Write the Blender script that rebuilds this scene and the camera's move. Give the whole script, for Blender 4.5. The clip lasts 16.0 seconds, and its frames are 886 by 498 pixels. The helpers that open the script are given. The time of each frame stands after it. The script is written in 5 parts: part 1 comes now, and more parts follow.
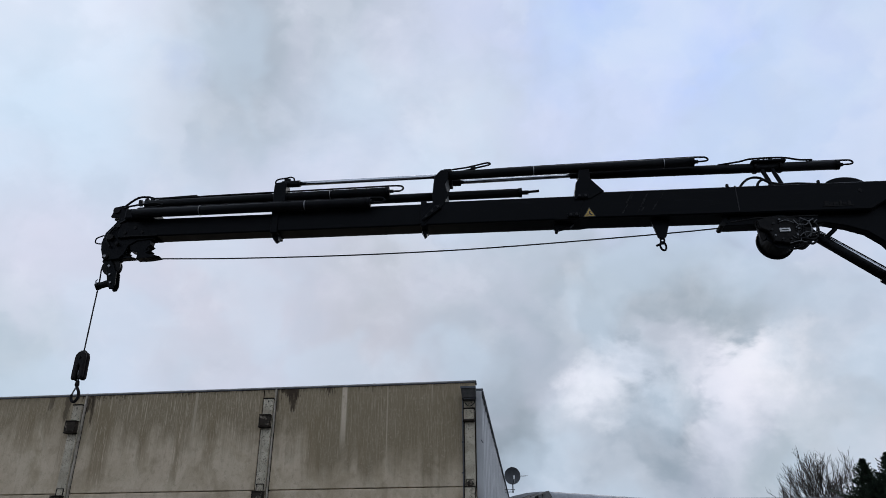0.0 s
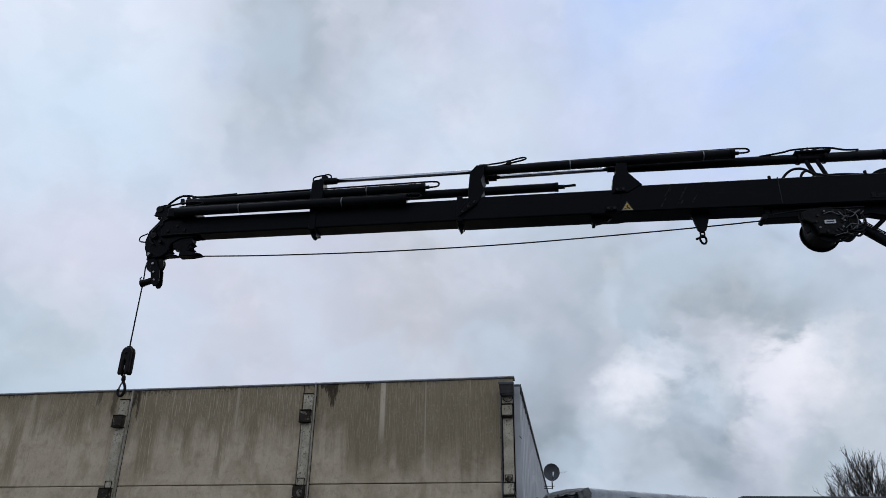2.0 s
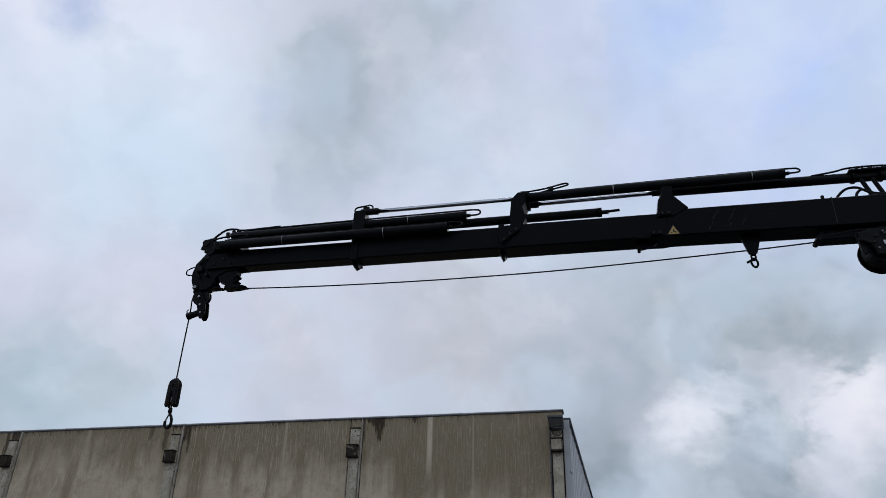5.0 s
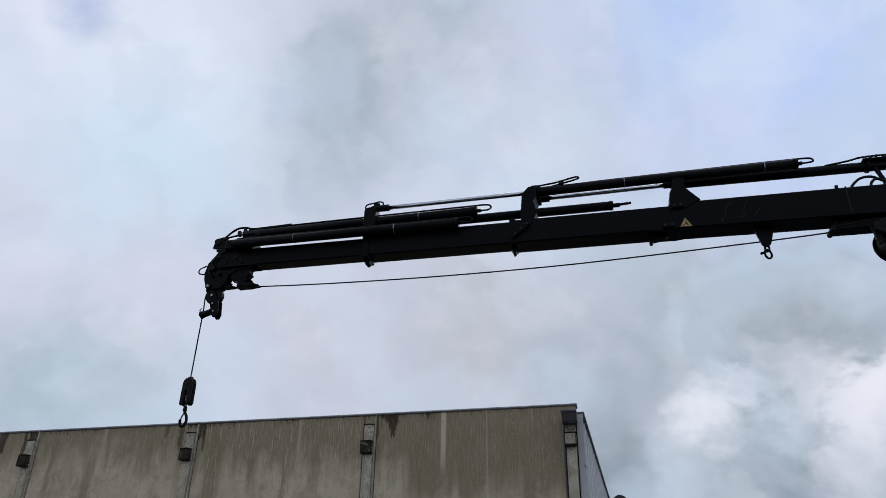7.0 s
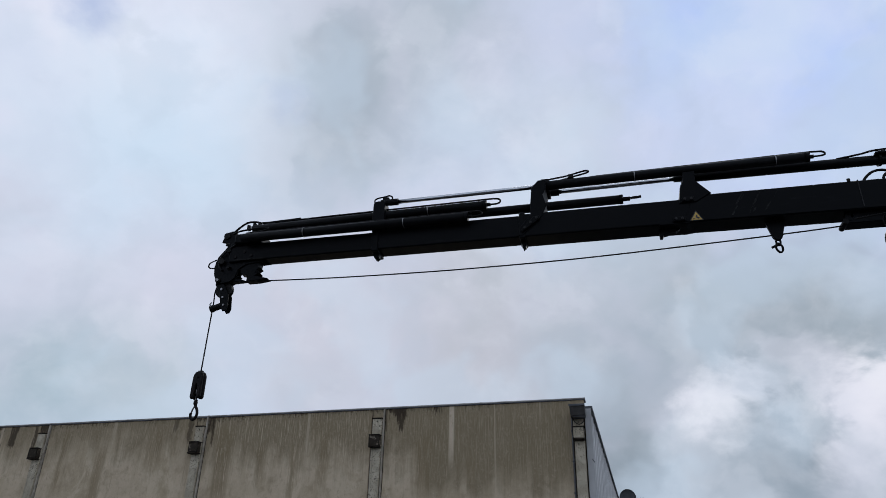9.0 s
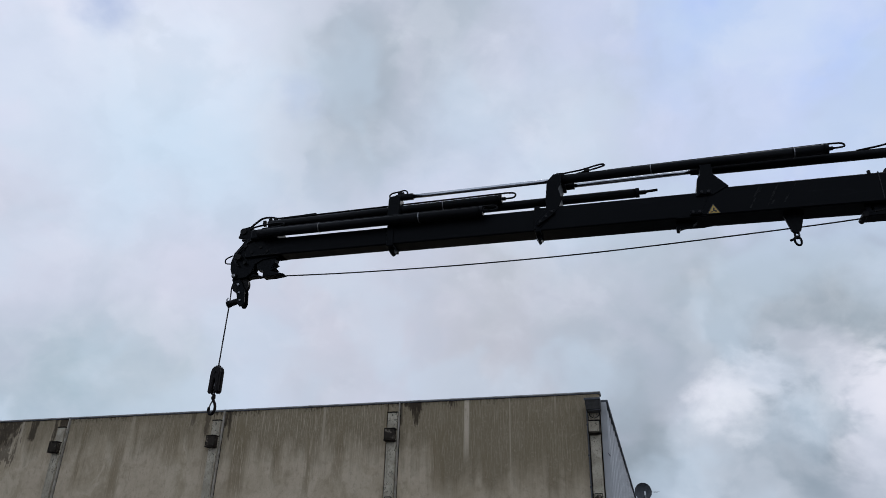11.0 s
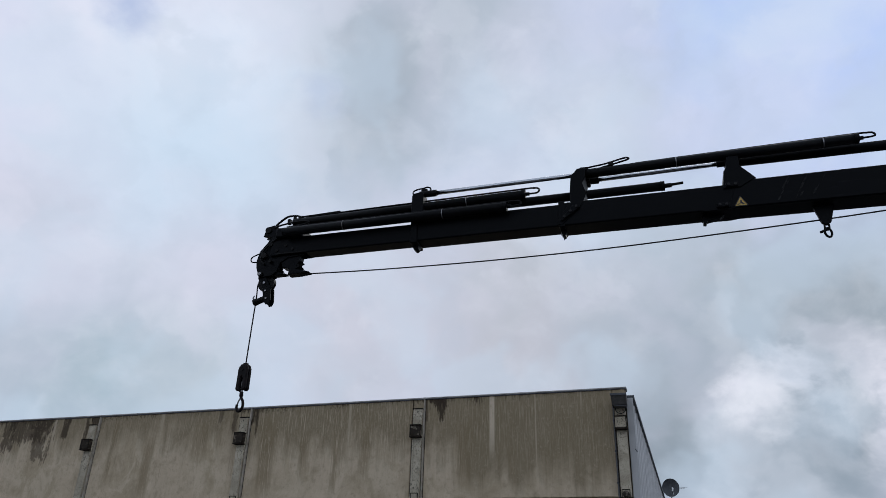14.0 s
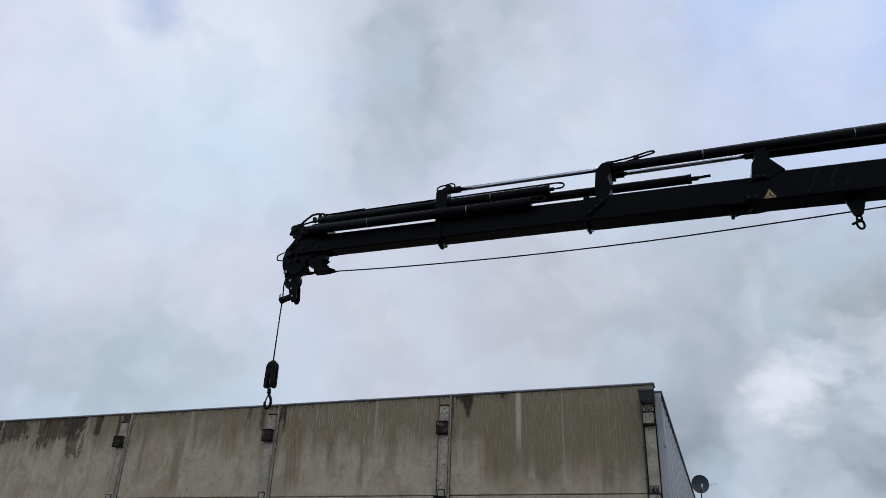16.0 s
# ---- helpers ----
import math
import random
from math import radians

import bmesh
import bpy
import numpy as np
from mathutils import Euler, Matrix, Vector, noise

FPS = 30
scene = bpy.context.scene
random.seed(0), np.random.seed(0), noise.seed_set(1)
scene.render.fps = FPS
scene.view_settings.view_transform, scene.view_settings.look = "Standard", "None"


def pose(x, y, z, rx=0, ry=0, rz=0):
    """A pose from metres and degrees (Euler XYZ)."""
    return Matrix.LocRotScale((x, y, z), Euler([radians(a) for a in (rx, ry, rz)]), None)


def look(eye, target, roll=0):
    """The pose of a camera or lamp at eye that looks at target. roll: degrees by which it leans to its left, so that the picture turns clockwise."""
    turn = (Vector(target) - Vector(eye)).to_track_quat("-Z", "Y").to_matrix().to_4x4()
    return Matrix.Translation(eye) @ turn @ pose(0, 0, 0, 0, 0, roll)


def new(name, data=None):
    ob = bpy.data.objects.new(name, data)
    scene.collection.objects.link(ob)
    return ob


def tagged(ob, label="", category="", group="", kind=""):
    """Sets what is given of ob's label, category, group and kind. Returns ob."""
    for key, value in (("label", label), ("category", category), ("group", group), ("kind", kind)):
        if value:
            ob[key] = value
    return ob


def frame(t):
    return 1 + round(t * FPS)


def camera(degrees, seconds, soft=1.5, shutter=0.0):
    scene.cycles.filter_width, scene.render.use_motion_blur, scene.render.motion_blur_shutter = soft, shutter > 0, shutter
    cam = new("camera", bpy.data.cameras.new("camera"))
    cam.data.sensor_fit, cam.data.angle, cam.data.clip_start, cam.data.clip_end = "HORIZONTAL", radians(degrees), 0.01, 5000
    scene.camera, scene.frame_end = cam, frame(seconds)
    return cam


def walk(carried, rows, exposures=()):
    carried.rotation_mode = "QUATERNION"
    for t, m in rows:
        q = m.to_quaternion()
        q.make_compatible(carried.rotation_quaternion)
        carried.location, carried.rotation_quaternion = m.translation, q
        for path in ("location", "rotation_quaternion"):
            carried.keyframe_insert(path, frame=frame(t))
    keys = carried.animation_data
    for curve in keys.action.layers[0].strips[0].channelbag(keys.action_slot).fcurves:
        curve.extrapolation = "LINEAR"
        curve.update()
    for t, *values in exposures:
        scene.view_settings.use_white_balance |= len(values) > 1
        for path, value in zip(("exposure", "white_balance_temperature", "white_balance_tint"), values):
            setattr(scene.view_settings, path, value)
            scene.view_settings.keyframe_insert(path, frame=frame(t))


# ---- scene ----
cam = camera(62.69, 16.0, soft=0.75)
PATH = [
    (0.0, -0.000, -0.000, 1.600, 114.596, 0.112, 0.000),
    (0.5, -0.024, -0.023, 1.601, 114.341, 0.080, 0.253),
    (1.0, -0.039, -0.024, 1.594, 114.173, -0.158, 0.809),
    (1.5, -0.046, -0.015, 1.597, 114.107, -0.450, 1.713),
    (2.0, 0.011, -0.004, 1.587, 114.294, -0.687, 2.860),
    (2.5, 0.089, 0.026, 1.556, 114.875, -0.678, 4.030),
    (3.0, 0.084, 0.066, 1.551, 115.612, -0.876, 4.959),
    (3.5, 0.072, 0.093, 1.547, 116.438, -1.075, 5.578),
    (4.0, 0.068, 0.094, 1.547, 116.988, -1.237, 5.950),
    (6.5, 0.064, 0.104, 1.558, 116.825, -1.243, 7.571),
    (7.0, 0.062, 0.105, 1.555, 116.593, -1.084, 7.748),
    (7.5, 0.048, 0.115, 1.540, 116.398, -1.100, 7.755),
    (8.0, 0.040, 0.120, 1.538, 116.244, -1.144, 7.818),
    (8.5, 0.031, 0.116, 1.548, 116.166, -1.168, 7.949),
    (9.0, 0.030, 0.108, 1.551, 116.151, -1.289, 8.237),
    (9.5, 0.031, 0.109, 1.552, 116.109, -1.402, 8.551),
    (10.0, 0.021, 0.106, 1.561, 115.954, -1.486, 8.870),
    (12.5, 0.001, 0.100, 1.559, 115.399, -1.469, 9.921),
    (13.0, 0.007, 0.098, 1.555, 115.397, -1.523, 10.278),
    (13.5, -0.005, 0.100, 1.557, 115.353, -1.550, 10.688),
    (14.0, -0.011, 0.105, 1.557, 115.318, -1.663, 11.200),
    (14.5, -0.012, 0.107, 1.555, 115.247, -1.779, 11.732),
    (15.0, -0.009, 0.107, 1.550, 115.165, -1.898, 12.274),
    (15.5, -0.015, 0.111, 1.555, 115.100, -1.932, 12.758),
    (16.0, -0.014, 0.112, 1.558, 114.990, -1.937, 13.207),
]
walk(cam, [(t, pose(*r)) for t, *r in PATH], exposures=[(0.0, 0.07), (2.0, 0.06), (3.5, 0.0), (16.0, 0.0)])

# ---- world, sun, exposure ----
scene.view_settings.exposure = 0.0
world = bpy.data.worlds.new("overcast_sky")
scene.world = world
world.use_nodes = True
WN, WL = world.node_tree.nodes, world.node_tree.links
WN.clear()


def wnode(kind, **inputs):
    n = WN.new(kind)
    for k, v in inputs.items():
        n.inputs[int(k[1:])].default_value = v
    return n


def wmath(op, a, b=None, clamp=False):
    n = WN.new("ShaderNodeMath")
    n.operation, n.use_clamp = op, clamp
    for i, v in enumerate((a, b)):
        if v is None:
            continue
        if isinstance(v, (int, float)):
            n.inputs[i].default_value = v
        else:
            WL.new(v, n.inputs[i])
    return n.outputs[0]


def wmix(fac, a, b):
    n = WN.new("ShaderNodeMix")
    n.data_type = "RGBA"
    for sock, v in ((n.inputs[0], fac), (n.inputs[6], a), (n.inputs[7], b)):
        if isinstance(v, tuple):
            sock.default_value = (*v, 1)
        elif isinstance(v, float):
            sock.default_value = v
        else:
            WL.new(v, sock)
    return n.outputs[2]


def wnoise(vec, scale, detail, rough, dist=0.0):
    n = WN.new("ShaderNodeTexNoise")
    n.inputs["Scale"].default_value, n.inputs["Detail"].default_value = scale, detail
    n.inputs["Roughness"].default_value, n.inputs["Distortion"].default_value = rough, dist
    WL.new(vec, n.inputs["Vector"])
    return n


def wramp(fac, lo, hi):
    n = WN.new("ShaderNodeMapRange")
    n.interpolation_type = "SMOOTHSTEP"
    n.inputs[1].default_value, n.inputs[2].default_value = lo, hi
    WL.new(fac, n.inputs[0])
    return n.outputs[0]


sky = WN.new("ShaderNodeTexSky")
sky.sky_type, sky.sun_disc = "NISHITA", False
sky.sun_elevation, sky.sun_rotation = radians(32), radians(20)
blue = WN.new("ShaderNodeVectorMath")
blue.operation = "SCALE"
blue.inputs[3].default_value = 0.10
WL.new(sky.outputs[0], blue.inputs[0])

way = WN.new("ShaderNodeTexCoord").outputs["Generated"]
# clouds keep their size towards the horizon along the sheet of the cloud deck
stretch = WN.new("ShaderNodeMapping")
stretch.inputs["Scale"].default_value = (1.0, 1.0, 1.25)
WL.new(way, stretch.inputs[0])
deck = stretch.outputs[0]
big = wnoise(deck, 2.3, 3, 0.5)
mid = wnoise(deck, 5.0, 4, 0.52)
puff = wnoise(deck, 11.0, 5, 0.55, 0.2)
fine = wnoise(deck, 26.0, 4, 0.55)


def offset(src, amount):
    n = WN.new("ShaderNodeVectorMath")
    n.operation = "SUBTRACT"
    WL.new(src.outputs["Color"], n.inputs[0])
    n.inputs[1].default_value = (0.5, 0.5, 0.5)
    s = WN.new("ShaderNodeVectorMath")
    s.operation = "SCALE"
    s.inputs[3].default_value = amount
    WL.new(n.outputs[0], s.inputs[0])
    return s.outputs[0]


def vadd(a, b):
    n = WN.new("ShaderNodeVectorMath")
    n.operation = "ADD"
    WL.new(a, n.inputs[0])
    WL.new(b, n.inputs[1])
    return n


drift = vadd(vadd(way, offset(mid, 0.16)).outputs[0], offset(puff, 0.10))
crisp = vadd(vadd(way, offset(puff, 0.14)).outputs[0], offset(fine, 0.06))


def cloud_bank(direction, lo, hi, src=None):
    n = WN.new("ShaderNodeVectorMath")
    n.operation = "DISTANCE"
    n.inputs[1].default_value = direction
    WL.new(src or drift.outputs[0], n.inputs[0])
    return wramp(n.outputs["Value"], hi, lo)


veil = wmix(wramp(big.outputs[0], 0.30, 0.70), (0.50, 0.595, 0.76), (0.585, 0.645, 0.79))


def bank(direction, reach, colour, density, ragged=False):
    """A soft bank of cloud laid over the deck; a ragged one is broken by puffs."""
    global veil
    m = wmath("MULTIPLY", cloud_bank(direction, 0.0, reach, crisp.outputs[0] if ragged else None), density)
    if ragged:
        m = wmath("MULTIPLY", m, wramp(puff.outputs[0], 0.36, 0.50))
    veil = wmix(m, veil, colour)


# broad banks first, then the smaller ones that lie before them
bank((-0.548, 0.614, 0.569), 0.375, (0.80, 0.81, 0.90), 0.94)
bank((-0.427, 0.653, 0.626), 0.179, (0.677, 0.742, 0.867), 0.77)
bank((0.281, 0.747, 0.602), 0.402, (0.512, 0.599, 0.857), 0.94)
bank((-0.175, 0.716, 0.676), 0.295, (0.477, 0.524, 0.609), 0.88)
bank((-0.597, 0.688, 0.412), 0.232, (0.603, 0.631, 0.763), 0.77)
bank((-0.487, 0.719, 0.496), 0.214, (0.571, 0.707, 0.857), 0.77)
bank((-0.508, 0.799, 0.322), 0.232, (0.635, 0.64, 0.745), 0.83)
bank((-0.301, 0.89, 0.342), 0.232, (0.575, 0.578, 0.668), 0.88)
bank((-0.10, 0.965, 0.240), 0.150, (0.475, 0.482, 0.545), 0.70)
bank((-0.33, 0.915, 0.230), 0.140, (0.510, 0.530, 0.610), 0.70)
bank((-0.598, 0.77, 0.221), 0.205, (0.368, 0.467, 0.54), 0.94)
bank((-0.084, 0.94, 0.329), 0.250, (0.495, 0.500, 0.565), 0.90)
bank((0.108, 0.907, 0.408), 0.197, (0.491, 0.553, 0.642), 0.77)
bank((0.045, 0.757, 0.652), 0.179, (0.52, 0.583, 0.753), 0.77)
bank((0.209, 0.921, 0.33), 0.214, (0.423, 0.475, 0.54), 0.83)
bank((0.351, 0.878, 0.324), 0.205, (0.339, 0.389, 0.442), 0.94)
bank((0.096, 0.972, 0.212), 0.205, (0.339, 0.389, 0.449), 0.94)
bank((0.479, 0.855, 0.2), 0.232, (0.389, 0.447, 0.503), 0.90)
bank((0.476, 0.821, 0.316), 0.152, (0.486, 0.545, 0.648), 0.70)
bank((0.403, 0.909, 0.104), 0.179, (0.431, 0.492, 0.545), 0.80)
bank((0.504, 0.851, 0.147), 0.080, (0.582, 0.602, 0.682), 0.70)
bank((0.387, 0.887, 0.25), 0.098, (0.441, 0.497, 0.57), 0.60)
bank((-0.68, 0.658, 0.325), 0.197, (0.563, 0.582, 0.689), 0.70)
bank((-0.656, 0.638, 0.404), 0.143, (0.648, 0.661, 0.769), 0.70)
bank((-0.645, 0.533, 0.547), 0.197, (0.595, 0.628, 0.791), 0.70)
bank((-0.685, 0.697, 0.212), 0.152, (0.431, 0.486, 0.57), 0.75)
bank((0.255, 0.957, 0.139), 0.268, (0.328, 0.384, 0.449), 0.94)
bank((0.011, 0.824, 0.566), 0.152, (0.643, 0.689, 0.791), 0.83)
bank((-0.289, 0.778, 0.557), 0.179, (0.45, 0.509, 0.587), 0.83)
bank((-0.252, 0.729, 0.637), 0.165, (0.352, 0.402, 0.470), 0.78)
bank((-0.150, 0.715, 0.682), 0.160, (0.425, 0.480, 0.555), 0.75)
bank((-0.333, 0.662, 0.671), 0.107, (0.52, 0.583, 0.684), 0.77)
bank((-0.107, 0.779, 0.618), 0.134, (0.505, 0.56, 0.666), 0.77)
bank((0.185, 0.72, 0.669), 0.116, (0.436, 0.56, 0.877), 0.77)
bank((0.335, 0.749, 0.572), 0.116, (0.463, 0.583, 0.887), 0.77)
bank((0.231, 0.801, 0.552), 0.143, (0.595, 0.656, 0.818), 0.55)
bank((-0.105, 0.913, 0.394), 0.125, (0.463, 0.495, 0.548), 0.66)
bank((0.031, 0.934, 0.356), 0.116, (0.43, 0.467, 0.533), 0.66)
bank((0.205, 0.906, 0.371), 0.080, (0.362, 0.414, 0.476), 0.66)
bank((0.331, 0.899, 0.286), 0.107, (0.312, 0.365, 0.422), 0.77)
bank((-0.5, 0.833, 0.237), 0.125, (0.477, 0.546, 0.618), 0.77)
bank((0.079, 0.982, 0.171), 0.098, (0.246, 0.293, 0.344), 0.83)
bank((0.288, 0.944, 0.16), 0.098, (0.246, 0.299, 0.362), 0.83)
bank((0.157, 0.969, 0.19), 0.071, (0.491, 0.56, 0.658), 0.66)
bank((0.249, 0.938, 0.240), 0.081, (0.693, 0.742, 0.857), 0.64, True)
bank((0.204, 0.951, 0.231), 0.068, (0.802, 0.816, 0.887), 0.80, True)
bank((0.353, 0.909, 0.222), 0.096, (0.802, 0.806, 0.887), 0.80, True)
bank((0.403, 0.883, 0.241), 0.096, (0.849, 0.835, 0.905), 0.80, True)
bank((0.287, 0.936, 0.202), 0.054, (0.491, 0.553, 0.634), 0.66)
bank((0.347, 0.922, 0.172), 0.063, (0.564, 0.608, 0.701), 0.66)
bank((0.241, 0.954, 0.179), 0.054, (0.411, 0.467, 0.54), 0.55)
# lighter and darker billows over the whole deck
veil = wmix(wmath("MULTIPLY", wramp(puff.outputs[0], 0.48, 0.72), 0.17), veil, (0.78, 0.80, 0.89))
veil = wmix(wmath("MULTIPLY", wramp(puff.outputs[0], 0.50, 0.28), 0.15), veil, (0.36, 0.43, 0.53))
veil = wmix(wmath("MULTIPLY", wramp(fine.outputs[0], 0.50, 0.78), 0.05), veil, (0.76, 0.78, 0.86))
billow = wnoise(drift.outputs[0], 7.0, 4, 0.45, 0.3)
veil = wmix(wmath("MULTIPLY", wramp(billow.outputs[0], 0.50, 0.64), 0.17), veil, (0.80, 0.82, 0.91))
veil = wmix(wmath("MULTIPLY", wramp(billow.outputs[0], 0.48, 0.36), 0.15), veil, (0.40, 0.47, 0.57))
# faint rose and pale blue casts where the deck is thicker or thinner
cast = wnoise(vadd(way, offset(mid, 0.1)).outputs[0], 6.5, 3, 0.5, 0.2)
veil = wmix(wmath("MULTIPLY", wramp(cast.outputs[0], 0.50, 0.64), 0.17), veil, (0.665, 0.640, 0.775))
veil = wmix(wmath("MULTIPLY", wramp(cast.outputs[0], 0.50, 0.36), 0.30), veil, (0.560, 0.680, 0.815))
# small tears in the deck
tear = cloud_bank((-0.519, 0.576, 0.632), 0.0, 0.055, vadd(way, offset(fine, 0.05)).outputs[0])
veil = wmix(wmath("MULTIPLY", tear, 0.65), veil, (0.33, 0.42, 0.66))
tear = cloud_bank((-0.326, 0.736, 0.593), 0.0, 0.045, vadd(way, offset(fine, 0.05)).outputs[0])
veil = wmix(wmath("MULTIPLY", tear, 0.35), veil, (0.40, 0.49, 0.70))
# thin places in the deck let the clear sky through
thin = wmath("MULTIPLY", wramp(big.outputs[0], 0.38, 0.24), 0.35)
veil = wmix(thin, veil, blue.outputs[0])
tone = WN.new("ShaderNodeVectorMath")
tone.operation = "MULTIPLY"
tone.inputs[1].default_value = (0.99, 1.005, 1.015)
WL.new(veil, tone.inputs[0])
veil = tone.outputs[0]
bg = WN.new("ShaderNodeBackground")
bg.inputs[1].default_value = 1.05
WL.new(veil, bg.inputs[0])
WL.new(bg.outputs[0], WN.new("ShaderNodeOutputWorld").inputs[0])

sun = new("sun", bpy.data.lights.new("sun", "SUN"))
sun.data.energy, sun.data.angle, sun.data.color = 0.5, radians(30), (1.0, 0.96, 0.9)
sun.matrix_world = look((20, 55, 42), (0, 0, 0))


# ---- materials ----
class Mat:
    """A node material under construction."""

    def __init__(self, name, rough=0.6, metal=0.0, spec=0.5):
        self.m = bpy.data.materials.new(name)
        self.m.use_nodes = True
        self.n, self.l = self.m.node_tree.nodes, self.m.node_tree.links
        self.b = self.n["Principled BSDF"]
        self.b.inputs["Roughness"].default_value = rough
        self.b.inputs["Metallic"].default_value = metal
        self.b.inputs["Specular IOR Level"].default_value = spec

    def coords(self, scale=(1, 1, 1), rot=0.0, loc=(0, 0, 0), world_space=False):
        mp = self.n.new("ShaderNodeMapping")
        mp.inputs["Scale"].default_value = scale
        mp.inputs["Rotation"].default_value = (0, 0, rot)
        mp.inputs["Location"].default_value = loc
        src = self.n.new("ShaderNodeNewGeometry").outputs["Position"] if world_space else self.n.new("ShaderNodeTexCoord").outputs["Object"]
        self.l.new(src, mp.inputs[0])
        return mp.outputs[0]

    def noise(self, vec, scale, detail=5, rough=0.6, dist=0.0):
        t = self.n.new("ShaderNodeTexNoise")
        for k, v in (("Scale", scale), ("Detail", detail), ("Roughness", rough), ("Distortion", dist)):
            t.inputs[k].default_value = v
        self.l.new(vec, t.inputs["Vector"])
        return t.outputs[0]

    def ramp(self, fac, lo, hi, top=1.0):
        t = self.n.new("ShaderNodeMapRange")
        t.interpolation_type = "SMOOTHSTEP"
        t.inputs[1].default_value, t.inputs[2].default_value, t.inputs[4].default_value = lo, hi, top
        self.l.new(fac, t.inputs[0])
        return t.outputs[0]

    def math(self, op, a, b):
        t = self.n.new("ShaderNodeMath")
        t.operation = op
        for i, v in enumerate((a, b)):
            if isinstance(v, (int, float)):
                t.inputs[i].default_value = v
            else:
                self.l.new(v, t.inputs[i])
        return t.outputs[0]

    def mix(self, fac, a, b):
        t = self.n.new("ShaderNodeMix")
        t.data_type = "RGBA"
        for sock, v in ((t.inputs[0], fac), (t.inputs[6], a), (t.inputs[7], b)):
            if isinstance(v, tuple):
                sock.default_value = (*v, 1)
            elif isinstance(v, (int, float)):
                sock.default_value = v
            else:
                self.l.new(v, sock)
        return t.outputs[2]

    def colour(self, c):
        if isinstance(c, tuple):
            self.b.inputs["Base Color"].default_value = (*c, 1)
        else:
            self.l.new(c, self.b.inputs["Base Color"])

    def rough(self, fac, lo, hi):
        t = self.n.new("ShaderNodeMapRange")
        t.inputs[3].default_value, t.inputs[4].default_value = lo, hi
        self.l.new(fac, t.inputs[0])
        self.l.new(t.outputs[0], self.b.inputs["Roughness"])

    def bump(self, height, strength=0.3, distance=0.01):
        t = self.n.new("ShaderNodeBump")
        t.inputs["Strength"].default_value, t.inputs["Distance"].default_value = strength, distance
        self.l.new(height, t.inputs["Height"])
        self.l.new(t.outputs[0], self.b.inputs["Normal"])


def black_paint():
    k = Mat("black_crane_paint", 0.45, 0.0, 0.06)
    v = k.coords()
    dust = k.ramp(k.noise(v, 2.2, 6, 0.65, 0.4), 0.45, 0.75, 0.55)
    scuff = k.ramp(k.noise(k.coords((2.5, 2.5, 16)), 1.0, 7, 0.75, 0.6), 0.56, 0.76, 0.5)
    c = k.mix(dust, (0.0018, 0.0023, 0.0031), (0.0046, 0.0053, 0.0062))
    k.colour(k.mix(scuff, c, (0.0105, 0.0118, 0.0130)))
    k.rough(dust, 0.36, 0.6)
    k.bump(k.noise(v, 60, 4), 0.08, 0.002)
    return k.m


def plain(name, base, other, rough=0.5, metal=0.0, scale=8.0, spec=0.5, bump=0.1):
    k = Mat(name, rough, metal, spec)
    v = k.coords()
    a = k.noise(v, scale, 6, 0.65, 0.3)
    k.colour(k.mix(k.ramp(a, 0.35, 0.7), base, other))
    k.rough(a, max(rough - 0.1, 0.05), min(rough + 0.12, 1))
    k.bump(k.noise(v, scale * 7, 4), bump, 0.003)
    return k.m


WALL_A = math.radians(-5.84)
WALL_O = (0.794, 17.611, 0.0)
WALL_POSE = Matrix.Translation(WALL_O) @ Matrix.Rotation(WALL_A, 4, "Z")
INV = WALL_POSE.inverted()


